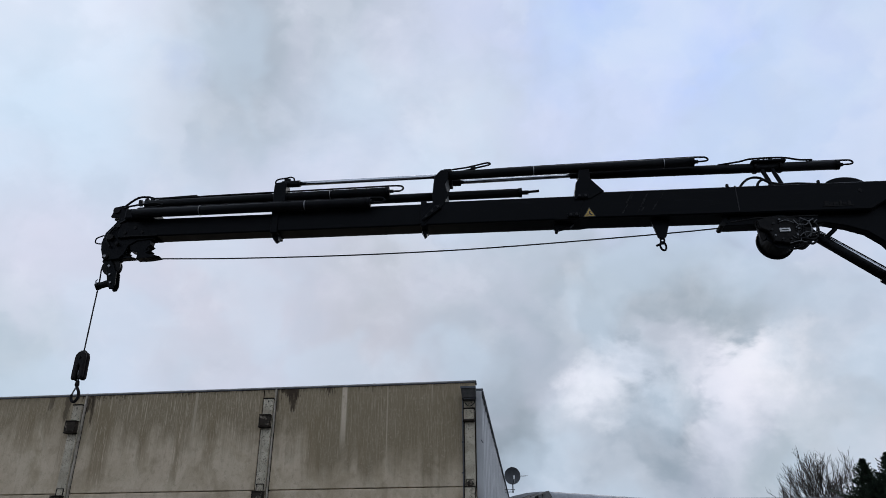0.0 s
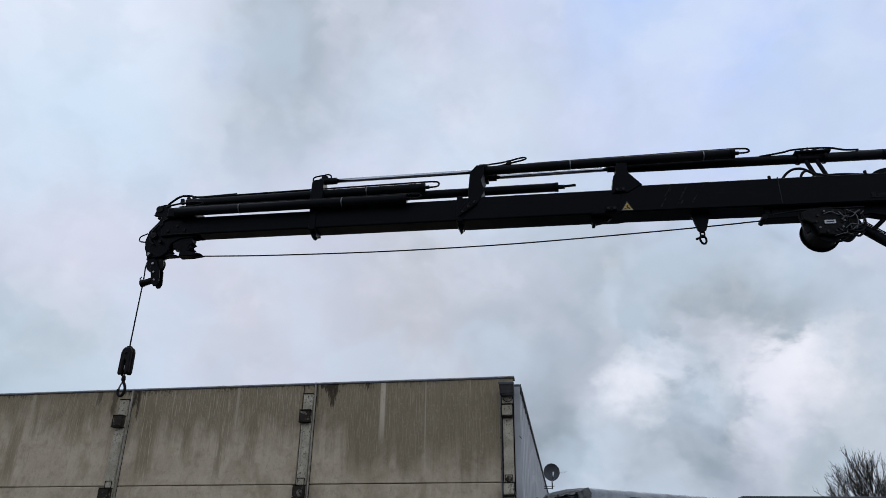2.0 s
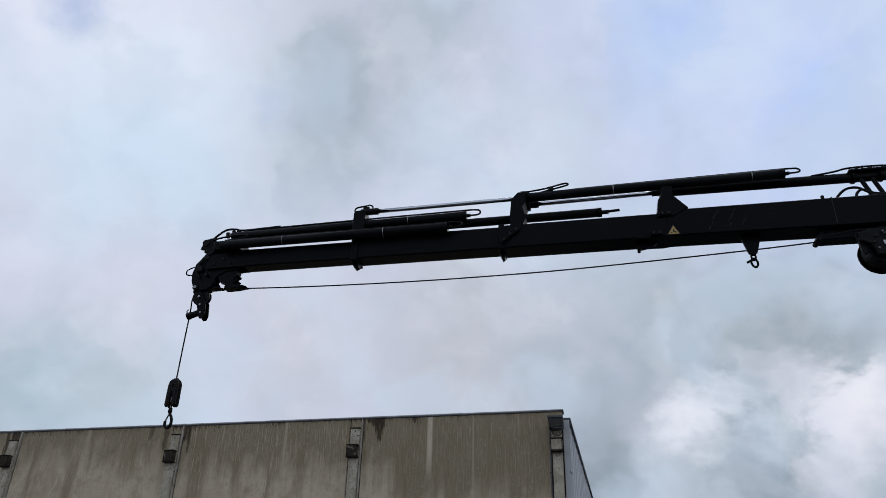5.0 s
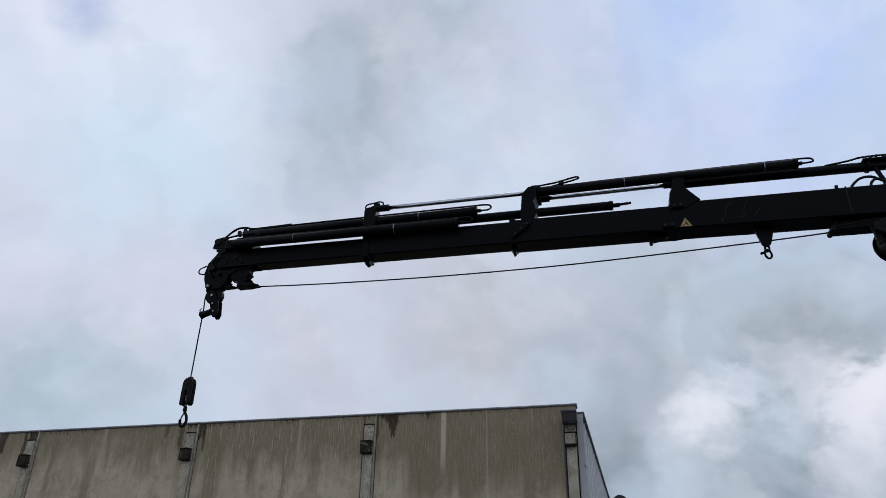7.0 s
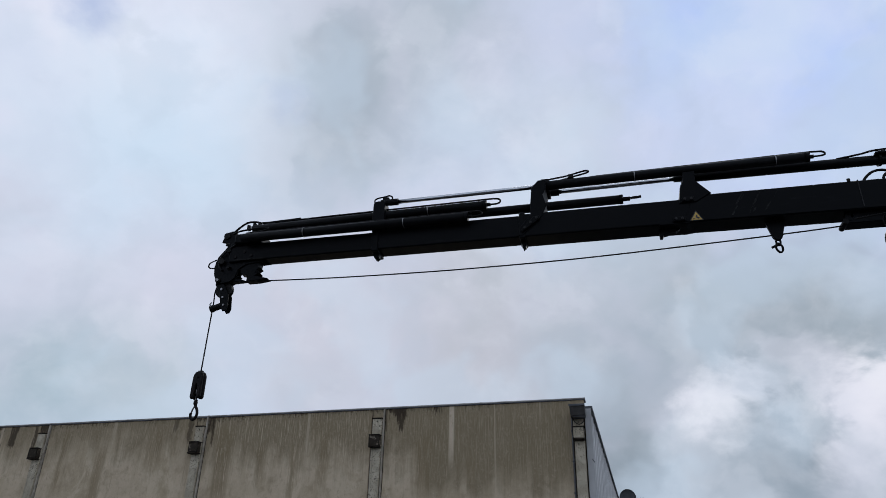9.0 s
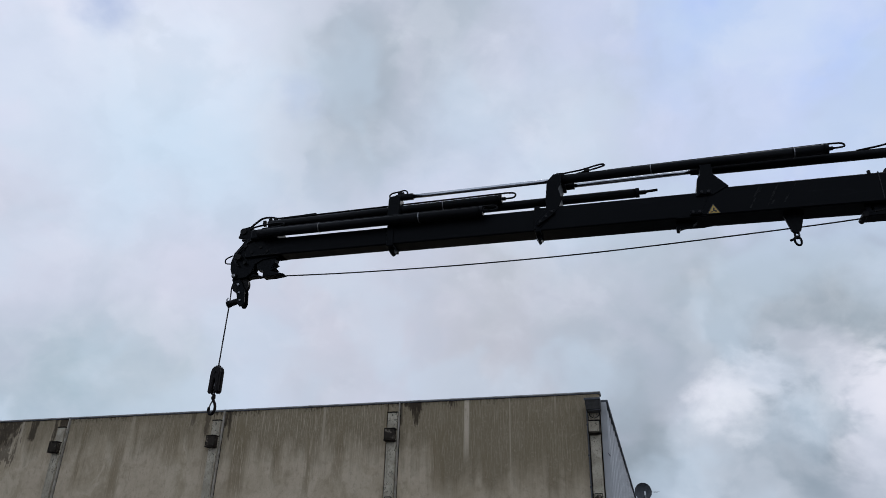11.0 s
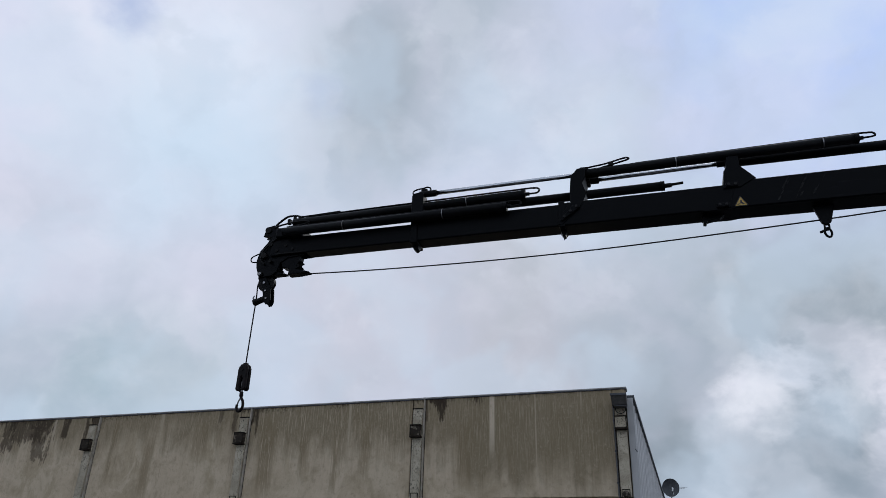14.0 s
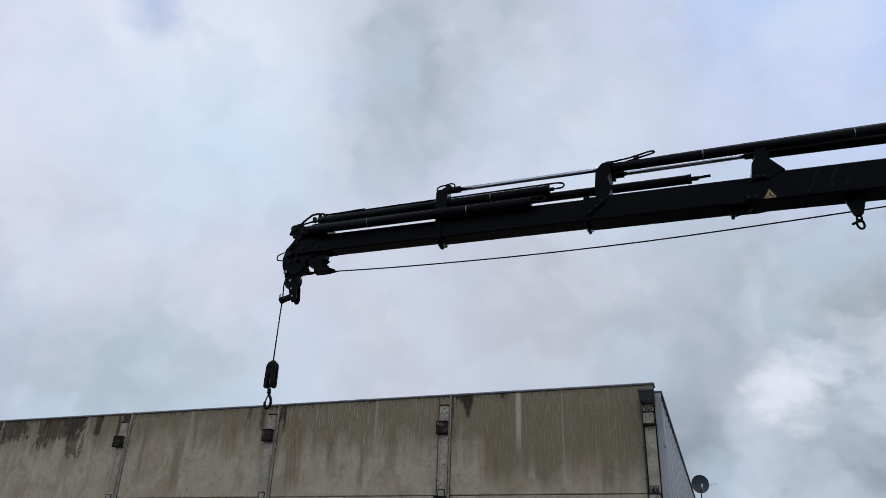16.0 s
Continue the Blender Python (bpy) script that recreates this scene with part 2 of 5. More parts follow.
def concrete(name, tone=1.0, stains=True):
    """Weathered precast concrete in the wall's own axes: cement grey, olive growth, washed threads, run-off stains, pits."""
    k = Mat(name, 0.92, 0.0, 0.15)
    w = k.coords((1, 1, 1), -WALL_A, tuple(INV.translation), True)
    sep = k.n.new("ShaderNodeSeparateXYZ")
    k.l.new(w, sep.inputs[0])
    u, z = sep.outputs[0], sep.outputs[2]

    def stretched(sx, sz):
        mp = k.n.new("ShaderNodeMapping")
        mp.inputs["Scale"].default_value = (sx, sx, sz)
        k.l.new(w, mp.inputs[0])
        return mp.outputs[0]

    def shade(r, g, bl):
        return (r * tone * 0.95, g * tone * 0.862, bl * tone * 0.815)

    def swing(src, amount):
        return k.math("MULTIPLY", k.math("SUBTRACT", src, 0.5), amount)

    def add(*terms):
        out = terms[0]
        for t in terms[1:]:
            out = k.math("ADD", out, t)
        return out

    def times(*terms):
        out = terms[0]
        for t in terms[1:]:
            out = k.math("MULTIPLY", out, t)
        return out

    blotch = k.noise(stretched(0.7, 0.55), 1.0, 6, 0.6, 0.4)
    patch = k.noise(stretched(1.7, 1.2), 1.0, 7, 0.65, 0.7)
    broad = k.noise(stretched(2.2, 0.22), 1.0, 5, 0.6, 0.25)
    streak = k.noise(stretched(7.0, 0.40), 1.0, 6, 0.65, 0.3)
    thread = k.noise(stretched(30.0, 1.5), 1.0, 6, 0.72, 0.2)
    dark_thread = k.noise(stretched(19.0, 0.8), 1.3, 5, 0.7, 0.15)
    hair = k.noise(stretched(48.0, 2.4), 1.0, 4, 0.65, 0.1)
    mottle = k.noise(stretched(7.0, 6.0), 1.0, 7, 0.75, 0.0)
    speck = k.noise(stretched(19.0, 15.0), 1.0, 4, 0.7, 0.3)
    grain = k.noise(w, 40.0, 6, 0.7)
    ragged = k.noise(stretched(11.0, 1.6), 1.0, 6, 0.7, 0.3)

    c = k.mix(k.ramp(blotch, 0.36, 0.64), shade(0.455, 0.402, 0.285), shade(0.575, 0.512, 0.385))
    c = k.mix(k.ramp(patch, 0.48, 0.62, 0.55), c, shade(0.67, 0.615, 0.475))
    c = k.mix(k.ramp(patch, 0.47, 0.34, 0.55), c, shade(0.36, 0.316, 0.220))
    c = k.mix(k.ramp(mottle, 0.50, 0.66, 0.45), c, shade(0.30, 0.262, 0.188))
    c = k.mix(k.ramp(mottle, 0.48, 0.36, 0.30), c, shade(0.66, 0.60, 0.46))
    if stains:
        # olive growth: reaches far down beside the corner, stops higher on the other bays
        reach = add(4.95, times(k.ramp(u, -4.35, -3.75), -0.85), times(k.ramp(u, -10.2, -9.8), -0.15), times(k.ramp(u, -10.6, -11.4), 0.25))
        depth = add(k.math("SUBTRACT", z, reach), swing(broad, 1.8), swing(streak, 0.9), swing(patch, 2.2), swing(blotch, 1.6))
        growth = times(k.ramp(depth, -0.45, 0.60, 0.86), k.ramp(add(swing(mottle, 1.3), swing(speck, 0.9)), 0.55, -0.02))
        c = k.mix(growth, c, shade(0.232, 0.202, 0.128))
        # narrow columns of growth that run on to the joint: place, half width, upper and lower end, density
        for u0, half, z1, z0, power in ((-9.42, 0.26, 5.5, 3.5, 0.75), (-7.38, 0.10, 5.0, 3.6, 0.6), (-6.55, 0.16, 5.2, 3.8, 0.5), (-8.3, 0.14, 5.0, 3.9, 0.45),
                                        (-13.1, 0.17, 5.0, 3.4, 0.7), (-14.4, 0.08, 5.6, 3.8, 0.65), (-11.5, 0.30, 5.5, 4.4, 0.6), (-3.95, 0.24, 5.2, 3.6, 0.6), (-2.75, 0.12, 4.6, 3.6, 0.4)):
            d = k.math("ABSOLUTE", add(k.math("SUBTRACT", u, u0), swing(streak, 0.35)), 0)
            m = times(k.ramp(d, half * 1.35, half * 0.5), k.ramp(add(z, swing(patch, 0.8)), z0, z0 + 0.6), k.ramp(z, z1 + 0.4, z1), power)
            c = k.mix(times(m, k.ramp(thread, 0.66, 0.50)), c, shade(0.255, 0.216, 0.135))
        # washed threads, strongest on the second bay
        bay = add(0.45, times(k.ramp(u, -10.0, -9.6), k.ramp(u, -5.0, -5.6), 0.55))
        high = k.ramp(add(z, swing(broad, 3.5)), 3.5, 5.2)
        c = k.mix(times(k.ramp(thread, 0.52, 0.63, 0.62), bay, high), c, shade(0.615, 0.555, 0.425))
        c = k.mix(times(k.ramp(dark_thread, 0.53, 0.66, 0.50), high), c, shade(0.225, 0.190, 0.122))
        c = k.mix(times(k.ramp(hair, 0.52, 0.66, 0.30), high), c, shade(0.55, 0.50, 0.385))
        # broken black grime close under the coping, in some stretches only
        where = k.ramp(k.noise(stretched(0.5, 0.02), 1.0, 3, 0.6), 0.42, 0.58)
        top = k.math("SUBTRACT", z, times(u, 0.008))
        grime = k.ramp(add(top, swing(ragged, 0.85), swing(speck, 0.9)), 5.96, 6.10, 0.80)
        c = k.mix(times(grime, add(0.25, times(where, 0.75))), c, shade(0.075, 0.060, 0.040))
        # run-off stains: place, half width, lower end, density, colour
        black, pale = (0.055, 0.043, 0.030), (0.62, 0.565, 0.44)
        for u0, half, z0, power, col in ((-4.62, 0.34, 5.62, 1.0, black), (-4.56, 0.13, 5.38, 1.0, black), (-3.60, 0.15, 5.72, 0.95, black), (-1.42, 0.05, 5.80, 0.9, black),
                                         (-4.95, 0.05, 5.30, 0.7, black), (-9.88, 0.10, 5.38, 1.0, black), (-9.80, 0.05, 5.05, 0.8, black), (-10.12, 0.24, 5.72, 1.0, black), (-10.48, 0.14, 5.25, 0.7, black), (-10.95, 0.10, 5.40, 0.6, black),
                                         (-15.15, 0.26, 5.45, 0.95, black), (-15.45, 0.10, 5.10, 0.9, black), (-16.2, 0.16, 5.20, 0.95, black), (-17.5, 1.05, 5.10, 0.80, black), (-17.1, 0.50, 4.55, 0.75, black),
                                         (-18.3, 0.35, 4.85, 0.8, black), (-19.6, 0.8, 5.1, 0.85, black), (-3.24, 0.085, 4.40, 1.05, pale), (-2.16, 0.020, 3.7, 0.5, pale),
                                         (-1.05, 0.028, 5.3, 0.5, pale), (-7.05, 0.05, 4.5, 0.5, pale), (-16.62, 0.06, 5.0, 0.7, pale), (-12.85, 0.07, 5.25, 0.6, pale)):
            bright = col is pale
            d = k.math("ABSOLUTE", add(k.math("SUBTRACT", u, u0), swing(streak if bright else patch, half * (0.5 if bright else 2.6))), 0)
            taper = k.ramp(z, z0 - 0.2, z0 + 1.0) if bright else k.ramp(add(z, swing(ragged, 0.7)), z0, z0 + 0.34)
            m = times(k.ramp(d, half, half * 0.45), taper, k.ramp(add(mottle, swing(thread, 0.6)), 0.80, 0.50)) if bright else times(k.ramp(d, half, half * 0.45), taper)
            if not bright:
                m = times(k.ramp(add(m, swing(ragged, 2.4), swing(thread, 1.8), swing(mottle, 1.6), swing(speck, 0.8)), 0.34, 0.92), k.ramp(m, 0.0, 0.35))
            c = k.mix(times(m, power * 0.92), c, shade(*col))
    c = k.mix(k.ramp(speck, 0.60, 0.72, 0.28), c, shade(0.62, 0.57, 0.45))
    c = k.mix(k.ramp(grain, 0.52, 0.74, 0.32), c, shade(0.150, 0.132, 0.098))
    k.colour(c)
    k.bump(k.math("ADD", grain, k.math("MULTIPLY", streak, 0.6)), 0.4, 0.007)
    return k.m


M_BLACK = black_paint()
M_BLACK2 = plain("satin_black_cylinder_paint", (0.003, 0.0033, 0.0038), (0.006, 0.006, 0.0065), 0.42, 0.0, 6, 0.07)
M_DARK = plain("greasy_dark_steel", (0.003, 0.003, 0.003), (0.012, 0.011, 0.010), 0.5, 0.1, 14, 0.10)
M_CHROME = plain("chromed_piston_rod", (0.55, 0.56, 0.58), (0.42, 0.43, 0.45), 0.18, 1.0, 5, 0.5, 0.02)
M_STEEL = plain("bare_worn_steel", (0.30, 0.30, 0.31), (0.14, 0.13, 0.12), 0.4, 0.9, 18)
M_ROPE = plain("oiled_wire_rope", (0.006, 0.006, 0.006), (0.02, 0.018, 0.017), 0.6, 0.3, 60, 0.3)
M_HOSE = plain("black_hydraulic_hose", (0.003, 0.003, 0.0032), (0.006, 0.006, 0.006), 0.5, 0.0, 20, 0.12)
M_YELLOW = plain("faded_yellow_sticker", (0.52, 0.33, 0.05), (0.38, 0.26, 0.08), 0.5, 0.0, 20)
M_SIGNBLACK = plain("sticker_black", (0.012, 0.012, 0.012), (0.02, 0.02, 0.02), 0.5)
M_PLATE = plain("pale_rating_plate", (0.55, 0.55, 0.54), (0.40, 0.40, 0.38), 0.4, 0.2, 30)
M_HOOK = plain("dark_cast_hook_block", (0.0045, 0.0035, 0.0035), (0.013, 0.009, 0.008), 0.6, 0.1, 16, 0.12, 0.3)
M_CONC = concrete("weathered_precast_concrete")
def pitted():
    k = Mat("pale_pitted_concrete", 0.92, 0.0, 0.15)
    v = k.coords((1, 1, 1), 0, (0, 0, 0), True)
    c = k.mix(k.ramp(k.noise(v, 1.6, 6, 0.65, 0.4), 0.35, 0.65), (0.35, 0.302, 0.222), (0.54, 0.475, 0.36))
    run = k.noise(k.coords((9, 9, 0.5), 0, (0, 0, 0), True), 1.0, 5, 0.6)
    c = k.mix(k.ramp(run, 0.52, 0.70, 0.45), c, (0.20, 0.175, 0.13))
    pits = k.noise(k.coords((30, 30, 19), 0, (0, 0, 0), True), 1.0, 3, 0.6, 1.2)
    where = k.ramp(k.noise(v, 0.8, 3, 0.5), 0.40, 0.60)
    holes = k.math("MULTIPLY", k.ramp(pits, 0.55, 0.62), k.math("ADD", 0.35, k.math("MULTIPLY", where, 0.6)))
    c = k.mix(holes, c, (0.045, 0.038, 0.028))
    k.colour(k.mix(k.ramp(k.noise(v, 55, 4, 0.7), 0.55, 0.72, 0.4), c, (0.15, 0.13, 0.10)))
    k.bump(pits, -0.5, 0.012)
    return k.m


def corbel_concrete():
    """Nearly black with grime, scraped to bare concrete in patches."""
    k = Mat("grimy_dark_concrete", 0.92, 0.0, 0.15)
    v = k.coords((1, 1, 1), 0, (0, 0, 0), True)
    c = k.mix(k.noise(v, 9, 6, 0.7), (0.012, 0.0095, 0.007), (0.055, 0.044, 0.033))
    bare = k.noise(v, 6.5, 6, 0.7, 0.6)
    k.colour(k.mix(k.ramp(bare, 0.52, 0.62, 0.75), c, (0.23, 0.195, 0.15)))
    k.bump(k.noise(v, 50, 5), 0.6, 0.01)
    return k.m


M_PILASTER = pitted()
M_BOLT = plain("dusty_bolt_steel", (0.010, 0.010, 0.011), (0.024, 0.023, 0.022), 0.5, 0.2, 30, 0.2)
M_PIPESTEEL = plain("dull_zinc_pipe", (0.11, 0.11, 0.11), (0.05, 0.05, 0.05), 0.4, 0.6, 30)
M_SCUFF = plain("rubbed_dusty_paint", (0.0035, 0.004, 0.0045), (0.024, 0.024, 0.024), 0.7, 0.0, 22, 0.1)
M_CORBEL = corbel_concrete()
# black for grimy concrete and for the painted shade in the pilaster gaps
M_GRIME_GAP = plain("black_grime_and_gap_shade", (0.012, 0.0095, 0.007), (0.045, 0.036, 0.027), 0.95, 0.0, 12, 0.1, 0.5)
M_JOINT = plain("grey_joint_mortar", (0.46, 0.41, 0.34), (0.27, 0.24, 0.185), 0.9, 0.0, 4, 0.1, 0.3)
M_COPING = plain("dull_zinc_coping", (0.40, 0.39, 0.375), (0.20, 0.192, 0.18), 0.6, 0.1, 3)
M_CLAD = plain("white_coated_corrugated_sheet", (0.45, 0.445, 0.435), (0.36, 0.355, 0.345), 0.45, 0.0, 0.8, 0.5, 0.05)
M_TRIM = plain("dark_grey_verge_trim", (0.05, 0.053, 0.058), (0.08, 0.083, 0.088), 0.5, 0.2, 3)
M_LAMP = plain("dark_grey_lamp_housing", (0.030, 0.028, 0.025), (0.05, 0.046, 0.042), 0.6, 0.0, 10, 0.15)
M_DISH = plain("dark_grey_dish_paint", (0.035, 0.037, 0.042), (0.055, 0.057, 0.06), 0.5, 0.1, 6)
M_PIPE = plain("grey_plastic_pipe", (0.10, 0.10, 0.10), (0.16, 0.155, 0.15), 0.6, 0.0, 6)
M_TARP = plain("dirty_white_tarpaulin", (0.38, 0.385, 0.40), (0.23, 0.235, 0.24), 0.55, 0.0, 1.6, 0.4, 0.3)
M_TARPDARK = plain("grimy_grey_tarpaulin", (0.07, 0.068, 0.062), (0.18, 0.175, 0.165), 0.7, 0.0, 3.0, 0.3, 0.5)
M_BLUE = plain("blue_lettering", (0.03, 0.05, 0.16), (0.04, 0.07, 0.20), 0.5)
M_SHED = plain("grey_sheet_panel", (0.085, 0.088, 0.095), (0.12, 0.122, 0.128), 0.6, 0.0, 1.2)
M_SHED2 = plain("dark_grey_sheet_panel", (0.05, 0.052, 0.056), (0.07, 0.072, 0.078), 0.6, 0.0, 1.2)
M_RUBBER = plain("tyre_rubber", (0.015, 0.015, 0.015), (0.03, 0.03, 0.03), 0.85)
M_BARK = plain("grey_brown_bark", (0.03, 0.025, 0.022), (0.06, 0.052, 0.045), 0.9, 0.0, 9, 0.2, 0.6)
M_NEEDLE = plain("dark_conifer_green", (0.012, 0.022, 0.014), (0.03, 0.048, 0.026), 0.8, 0.0, 1.5, 0.2)


def asphalt():
    k = Mat("worn_asphalt", 0.9, 0.0, 0.3)
    v = k.coords()
    c = k.mix(k.ramp(k.noise(v, 0.25, 6, 0.6), 0.35, 0.7), (0.045, 0.045, 0.046), (0.075, 0.073, 0.07))
    k.colour(k.mix(k.ramp(k.noise(v, 90, 3), 0.5, 0.7, 0.5), c, (0.12, 0.118, 0.11)))
    k.bump(k.noise(v, 120, 3), 0.4, 0.006)
    return k.m


M_ASPHALT = asphalt()


# ---- building blocks ----
def finish(bm, mat, name, smooth=False):
    bmesh.ops.recalc_face_normals(bm, faces=bm.faces)
    me = bpy.data.meshes.new(name)
    for f in bm.faces:
        f.smooth = smooth
    bm.to_mesh(me)
    bm.free()
    me.materials.append(mat)
    return me


def part(name, bm, mat, parent, label="", smooth=False):
    """One mesh object under a thing or a part. Geometry is given in the top thing's axes."""
    ob = new(name, finish(bm, mat, name, smooth))
    ob.parent = parent
    if label:
        tagged(ob, label)
    return ob


def thing(name, m, label, category, group="", kind=""):
    e = new(name)
    e.matrix_world = m
    e.empty_display_size = 0.2
    return tagged(e, label, category, group, kind)


def box(bm, x0, x1, y0, y1, z0, z1, bevel=0.0, seg=2):
    r = bmesh.ops.create_cube(bm, size=1)
    vs = r["verts"]
    for v in vs:
        v.co = Vector((x0 + (v.co.x + 0.5) * (x1 - x0), y0 + (v.co.y + 0.5) * (y1 - y0), z0 + (v.co.z + 0.5) * (z1 - z0)))
    if bevel:
        es = list({e for v in vs for e in v.link_edges})
        bmesh.ops.bevel(bm, geom=es, offset=bevel, segments=seg, profile=0.5, affect="EDGES")
    return bm


def prism(bm, outline, y0, y1, bevel=0.0):
    """A plate: an outline in x and z, from y0 to y1."""
    a = [bm.verts.new((x, y0, z)) for x, z in outline]
    b = [bm.verts.new((x, y1, z)) for x, z in outline]
    n = len(outline)
    fs = [bm.faces.new(a), bm.faces.new(b[::-1])]
    for i in range(n):
        fs.append(bm.faces.new((a[i], b[i], b[(i + 1) % n], a[(i + 1) % n])))
    bmesh.ops.recalc_face_normals(bm, faces=fs)
    if bevel:
        es = list({e for f in fs[:2] for e in f.edges})
        bmesh.ops.bevel(bm, geom=es, offset=bevel, segments=1, affect="EDGES")
    return bm


def rod(bm, p, q, r, seg=14, r2=None):
    p, q = Vector(p), Vector(q)
    d = q - p
    m = Matrix.Translation((p + q) / 2) @ d.to_track_quat("Z", "Y").to_matrix().to_4x4()
    bmesh.ops.create_cone(bm, cap_ends=True, segments=seg, radius1=r, radius2=r if r2 is None else r2, depth=d.length, matrix=m)
    return bm


def sweep(bm, pts, r, seg=8, closed=False):
    """A round bar or hose through points."""
    pts = [Vector(p) for p in pts]
    n = len(pts)
    rings = []
    side = None
    for i, p in enumerate(pts):
        a = pts[(i - 1) % n] if closed or i else p
        b = pts[(i + 1) % n] if closed or i < n - 1 else p
        t = (b - a).normalized()
        if side is None:
            side = t.cross(Vector((0, 1, 0.01)))
            if side.length < 1e-3:
                side = t.cross(Vector((1, 0, 0)))
        side = (side - t * side.dot(t)).normalized()
        up = t.cross(side)
        rings.append([bm.verts.new(p + r * (math.cos(2 * math.pi * j / seg) * side + math.sin(2 * math.pi * j / seg) * up)) for j in range(seg)])
    for i in range(n if closed else n - 1):
        a, b = rings[i], rings[(i + 1) % n]
        for j in range(seg):
            bm.faces.new((a[j], a[(j + 1) % seg], b[(j + 1) % seg], b[j]))
    if not closed:
        bm.faces.new(rings[0][::-1])
        bm.faces.new(rings[-1])
    return bm


def curve_pts(ctrl, n=6):
    """Catmull-Rom through control points."""
    c = [Vector(p) for p in ctrl]
    c = [c[0] * 2 - c[1]] + c + [c[-1] * 2 - c[-2]]
    out = []
    for i in range(1, len(c) - 2):
        for j in range(n):
            t = j / n
            p0, p1, p2, p3 = c[i - 1:i + 3]
            out.append(0.5 * (2 * p1 + (p2 - p0) * t + (2 * p0 - 5 * p1 + 4 * p2 - p3) * t * t + (3 * p1 - p0 - 3 * p2 + p3) * t ** 3))
    out.append(c[-2])
    return out


def B():
    return bmesh.new()


# ---- ground ----
bm = B()
bmesh.ops.create_grid(bm, x_segments=8, y_segments=8, size=2500)
ground = new("ground", finish(bm, M_ASPHALT, "ground"))
tagged(ground, "worn grey asphalt yard reaching to the horizon", "ground", kind="structure")

# ---- the concrete hall ----
hall = thing("industrial_hall", WALL_POSE, "industrial hall with weathered precast concrete front and white corrugated side", "building")
BAY, BAYS, DEPTH = 5.0, 7, 46.0


def lean(u):
    return 0.008 * u


def top_z(u):
    return 6.06 + lean(u)


def strip(bm, u0, u1, y0, y1, z0, z1, f0=0.0, f1=0.0):
    """A box along the front whose lower and upper edges follow the front's slight fall (factors f0, f1)."""
    prism(bm, [(u0, z0 + f0 * lean(u0)), (u1, z0 + f0 * lean(u1)), (u1, z1 + f1 * lean(u1)), (u0, z1 + f1 * lean(u0))], y0, y1, 0.012)


# backing wall behind the panels, back wall, roof
bm = B()
strip(bm, -BAY * BAYS, -0.02, 0.09, 0.30, 0.0, 6.05, 0, 1)
part("backing_wall", bm, M_CONC, hall)
bm = B()
box(bm, -BAY * BAYS, -0.02, DEPTH - 0.2, DEPTH, 0.0, 5.6)
part("rear_wall", bm, M_CONC, hall)
bm = B()
box(bm, -BAY * BAYS, -BAY * BAYS + 0.2, 0.32, DEPTH - 0.22, 0.0, 5.5)
part("end_wall", bm, M_CONC, hall)
bm = B()
box(bm, -BAY * BAYS + 0.22, -0.12, 0.32, DEPTH - 0.22, 5.50, 5.62)
part("roof", bm, M_TRIM, hall, "dark flat roof behind the parapet")

# coping along the parapet, in lengths
for i in range(BAYS * 2):
    u1 = -i * 2.5 + (0.03 if i == 0 else -0.006)
    u0 = -(i + 1) * 2.5
    bm = B()
    strip(bm, u0, u1, -0.026, 0.32, 6.070, 6.110, 1, 1)
    cop = part("coping", bm, M_COPING, hall)
    # dark strip draws the shadow line beneath the coping
    bm = B()
    strip(bm, u0, u1 - 0.004, -0.020, 0.31, 6.056, 6.068, 1, 1)
    part("shadow_gap_strip", bm, M_TRIM, cop, "dark strip for the shadow gap under the coping")
    bm = B()
    strip(bm, u0 - 0.03, u0 + 0.03, -0.030, 0.20, 6.072, 6.114, 1, 1)
    part("lap_joint", bm, M_COPING, cop)
# metal cladding of the long side: trapezoidal sheet
bm = B()
prof = []
y = 0.02
while y < DEPTH - 0.02:
    prof += [(0.110 + 0.007 * y, y), (0.110 + 0.007 * y, y + 0.22), (0.05 + 0.007 * y, y + 0.28), (0.05 + 0.007 * y, y + 0.72)]
    y += 0.80
lo = [bm.verts.new((x + 0.03, q, 0.05)) for x, q in prof]
hi = [bm.verts.new((x + 0.03, q, 5.84)) for x, q in prof]
lo2 = [bm.verts.new((x + 0.026, q, 0.05)) for x, q in prof]
hi2 = [bm.verts.new((x + 0.026, q, 5.84)) for x, q in prof]
for i in range(len(prof) - 1):
    bm.faces.new((lo[i], lo[i + 1], hi[i + 1], hi[i]))
    bm.faces.new((lo2[i + 1], lo2[i], hi2[i], hi2[i + 1]))
part("side_cladding", bm, M_CLAD, hall, "white corrugated metal sheet")
bm = B()
box(bm, -0.10, 0.07, 0.31, DEPTH, 0.0, 5.80)
for v in bm.verts:
    v.co.x += 0.007 * v.co.y
part("side_wall", bm, M_CONC, hall)
bm = B()
box(bm, -0.10, 0.190, 0.0, DEPTH, 5.835, 5.905, 0.008)
for v in bm.verts:
    v.co.x += 0.007 * v.co.y
part("verge_trim", bm, M_TRIM, hall, "dark grey roof verge trim")
bm = B()
box(bm, 0.004, 0.155, -0.02, 0.04, 0.05, 5.84, 0.006)
part("corner_flashing", bm, M_CLAD, hall, "white corner flashing")


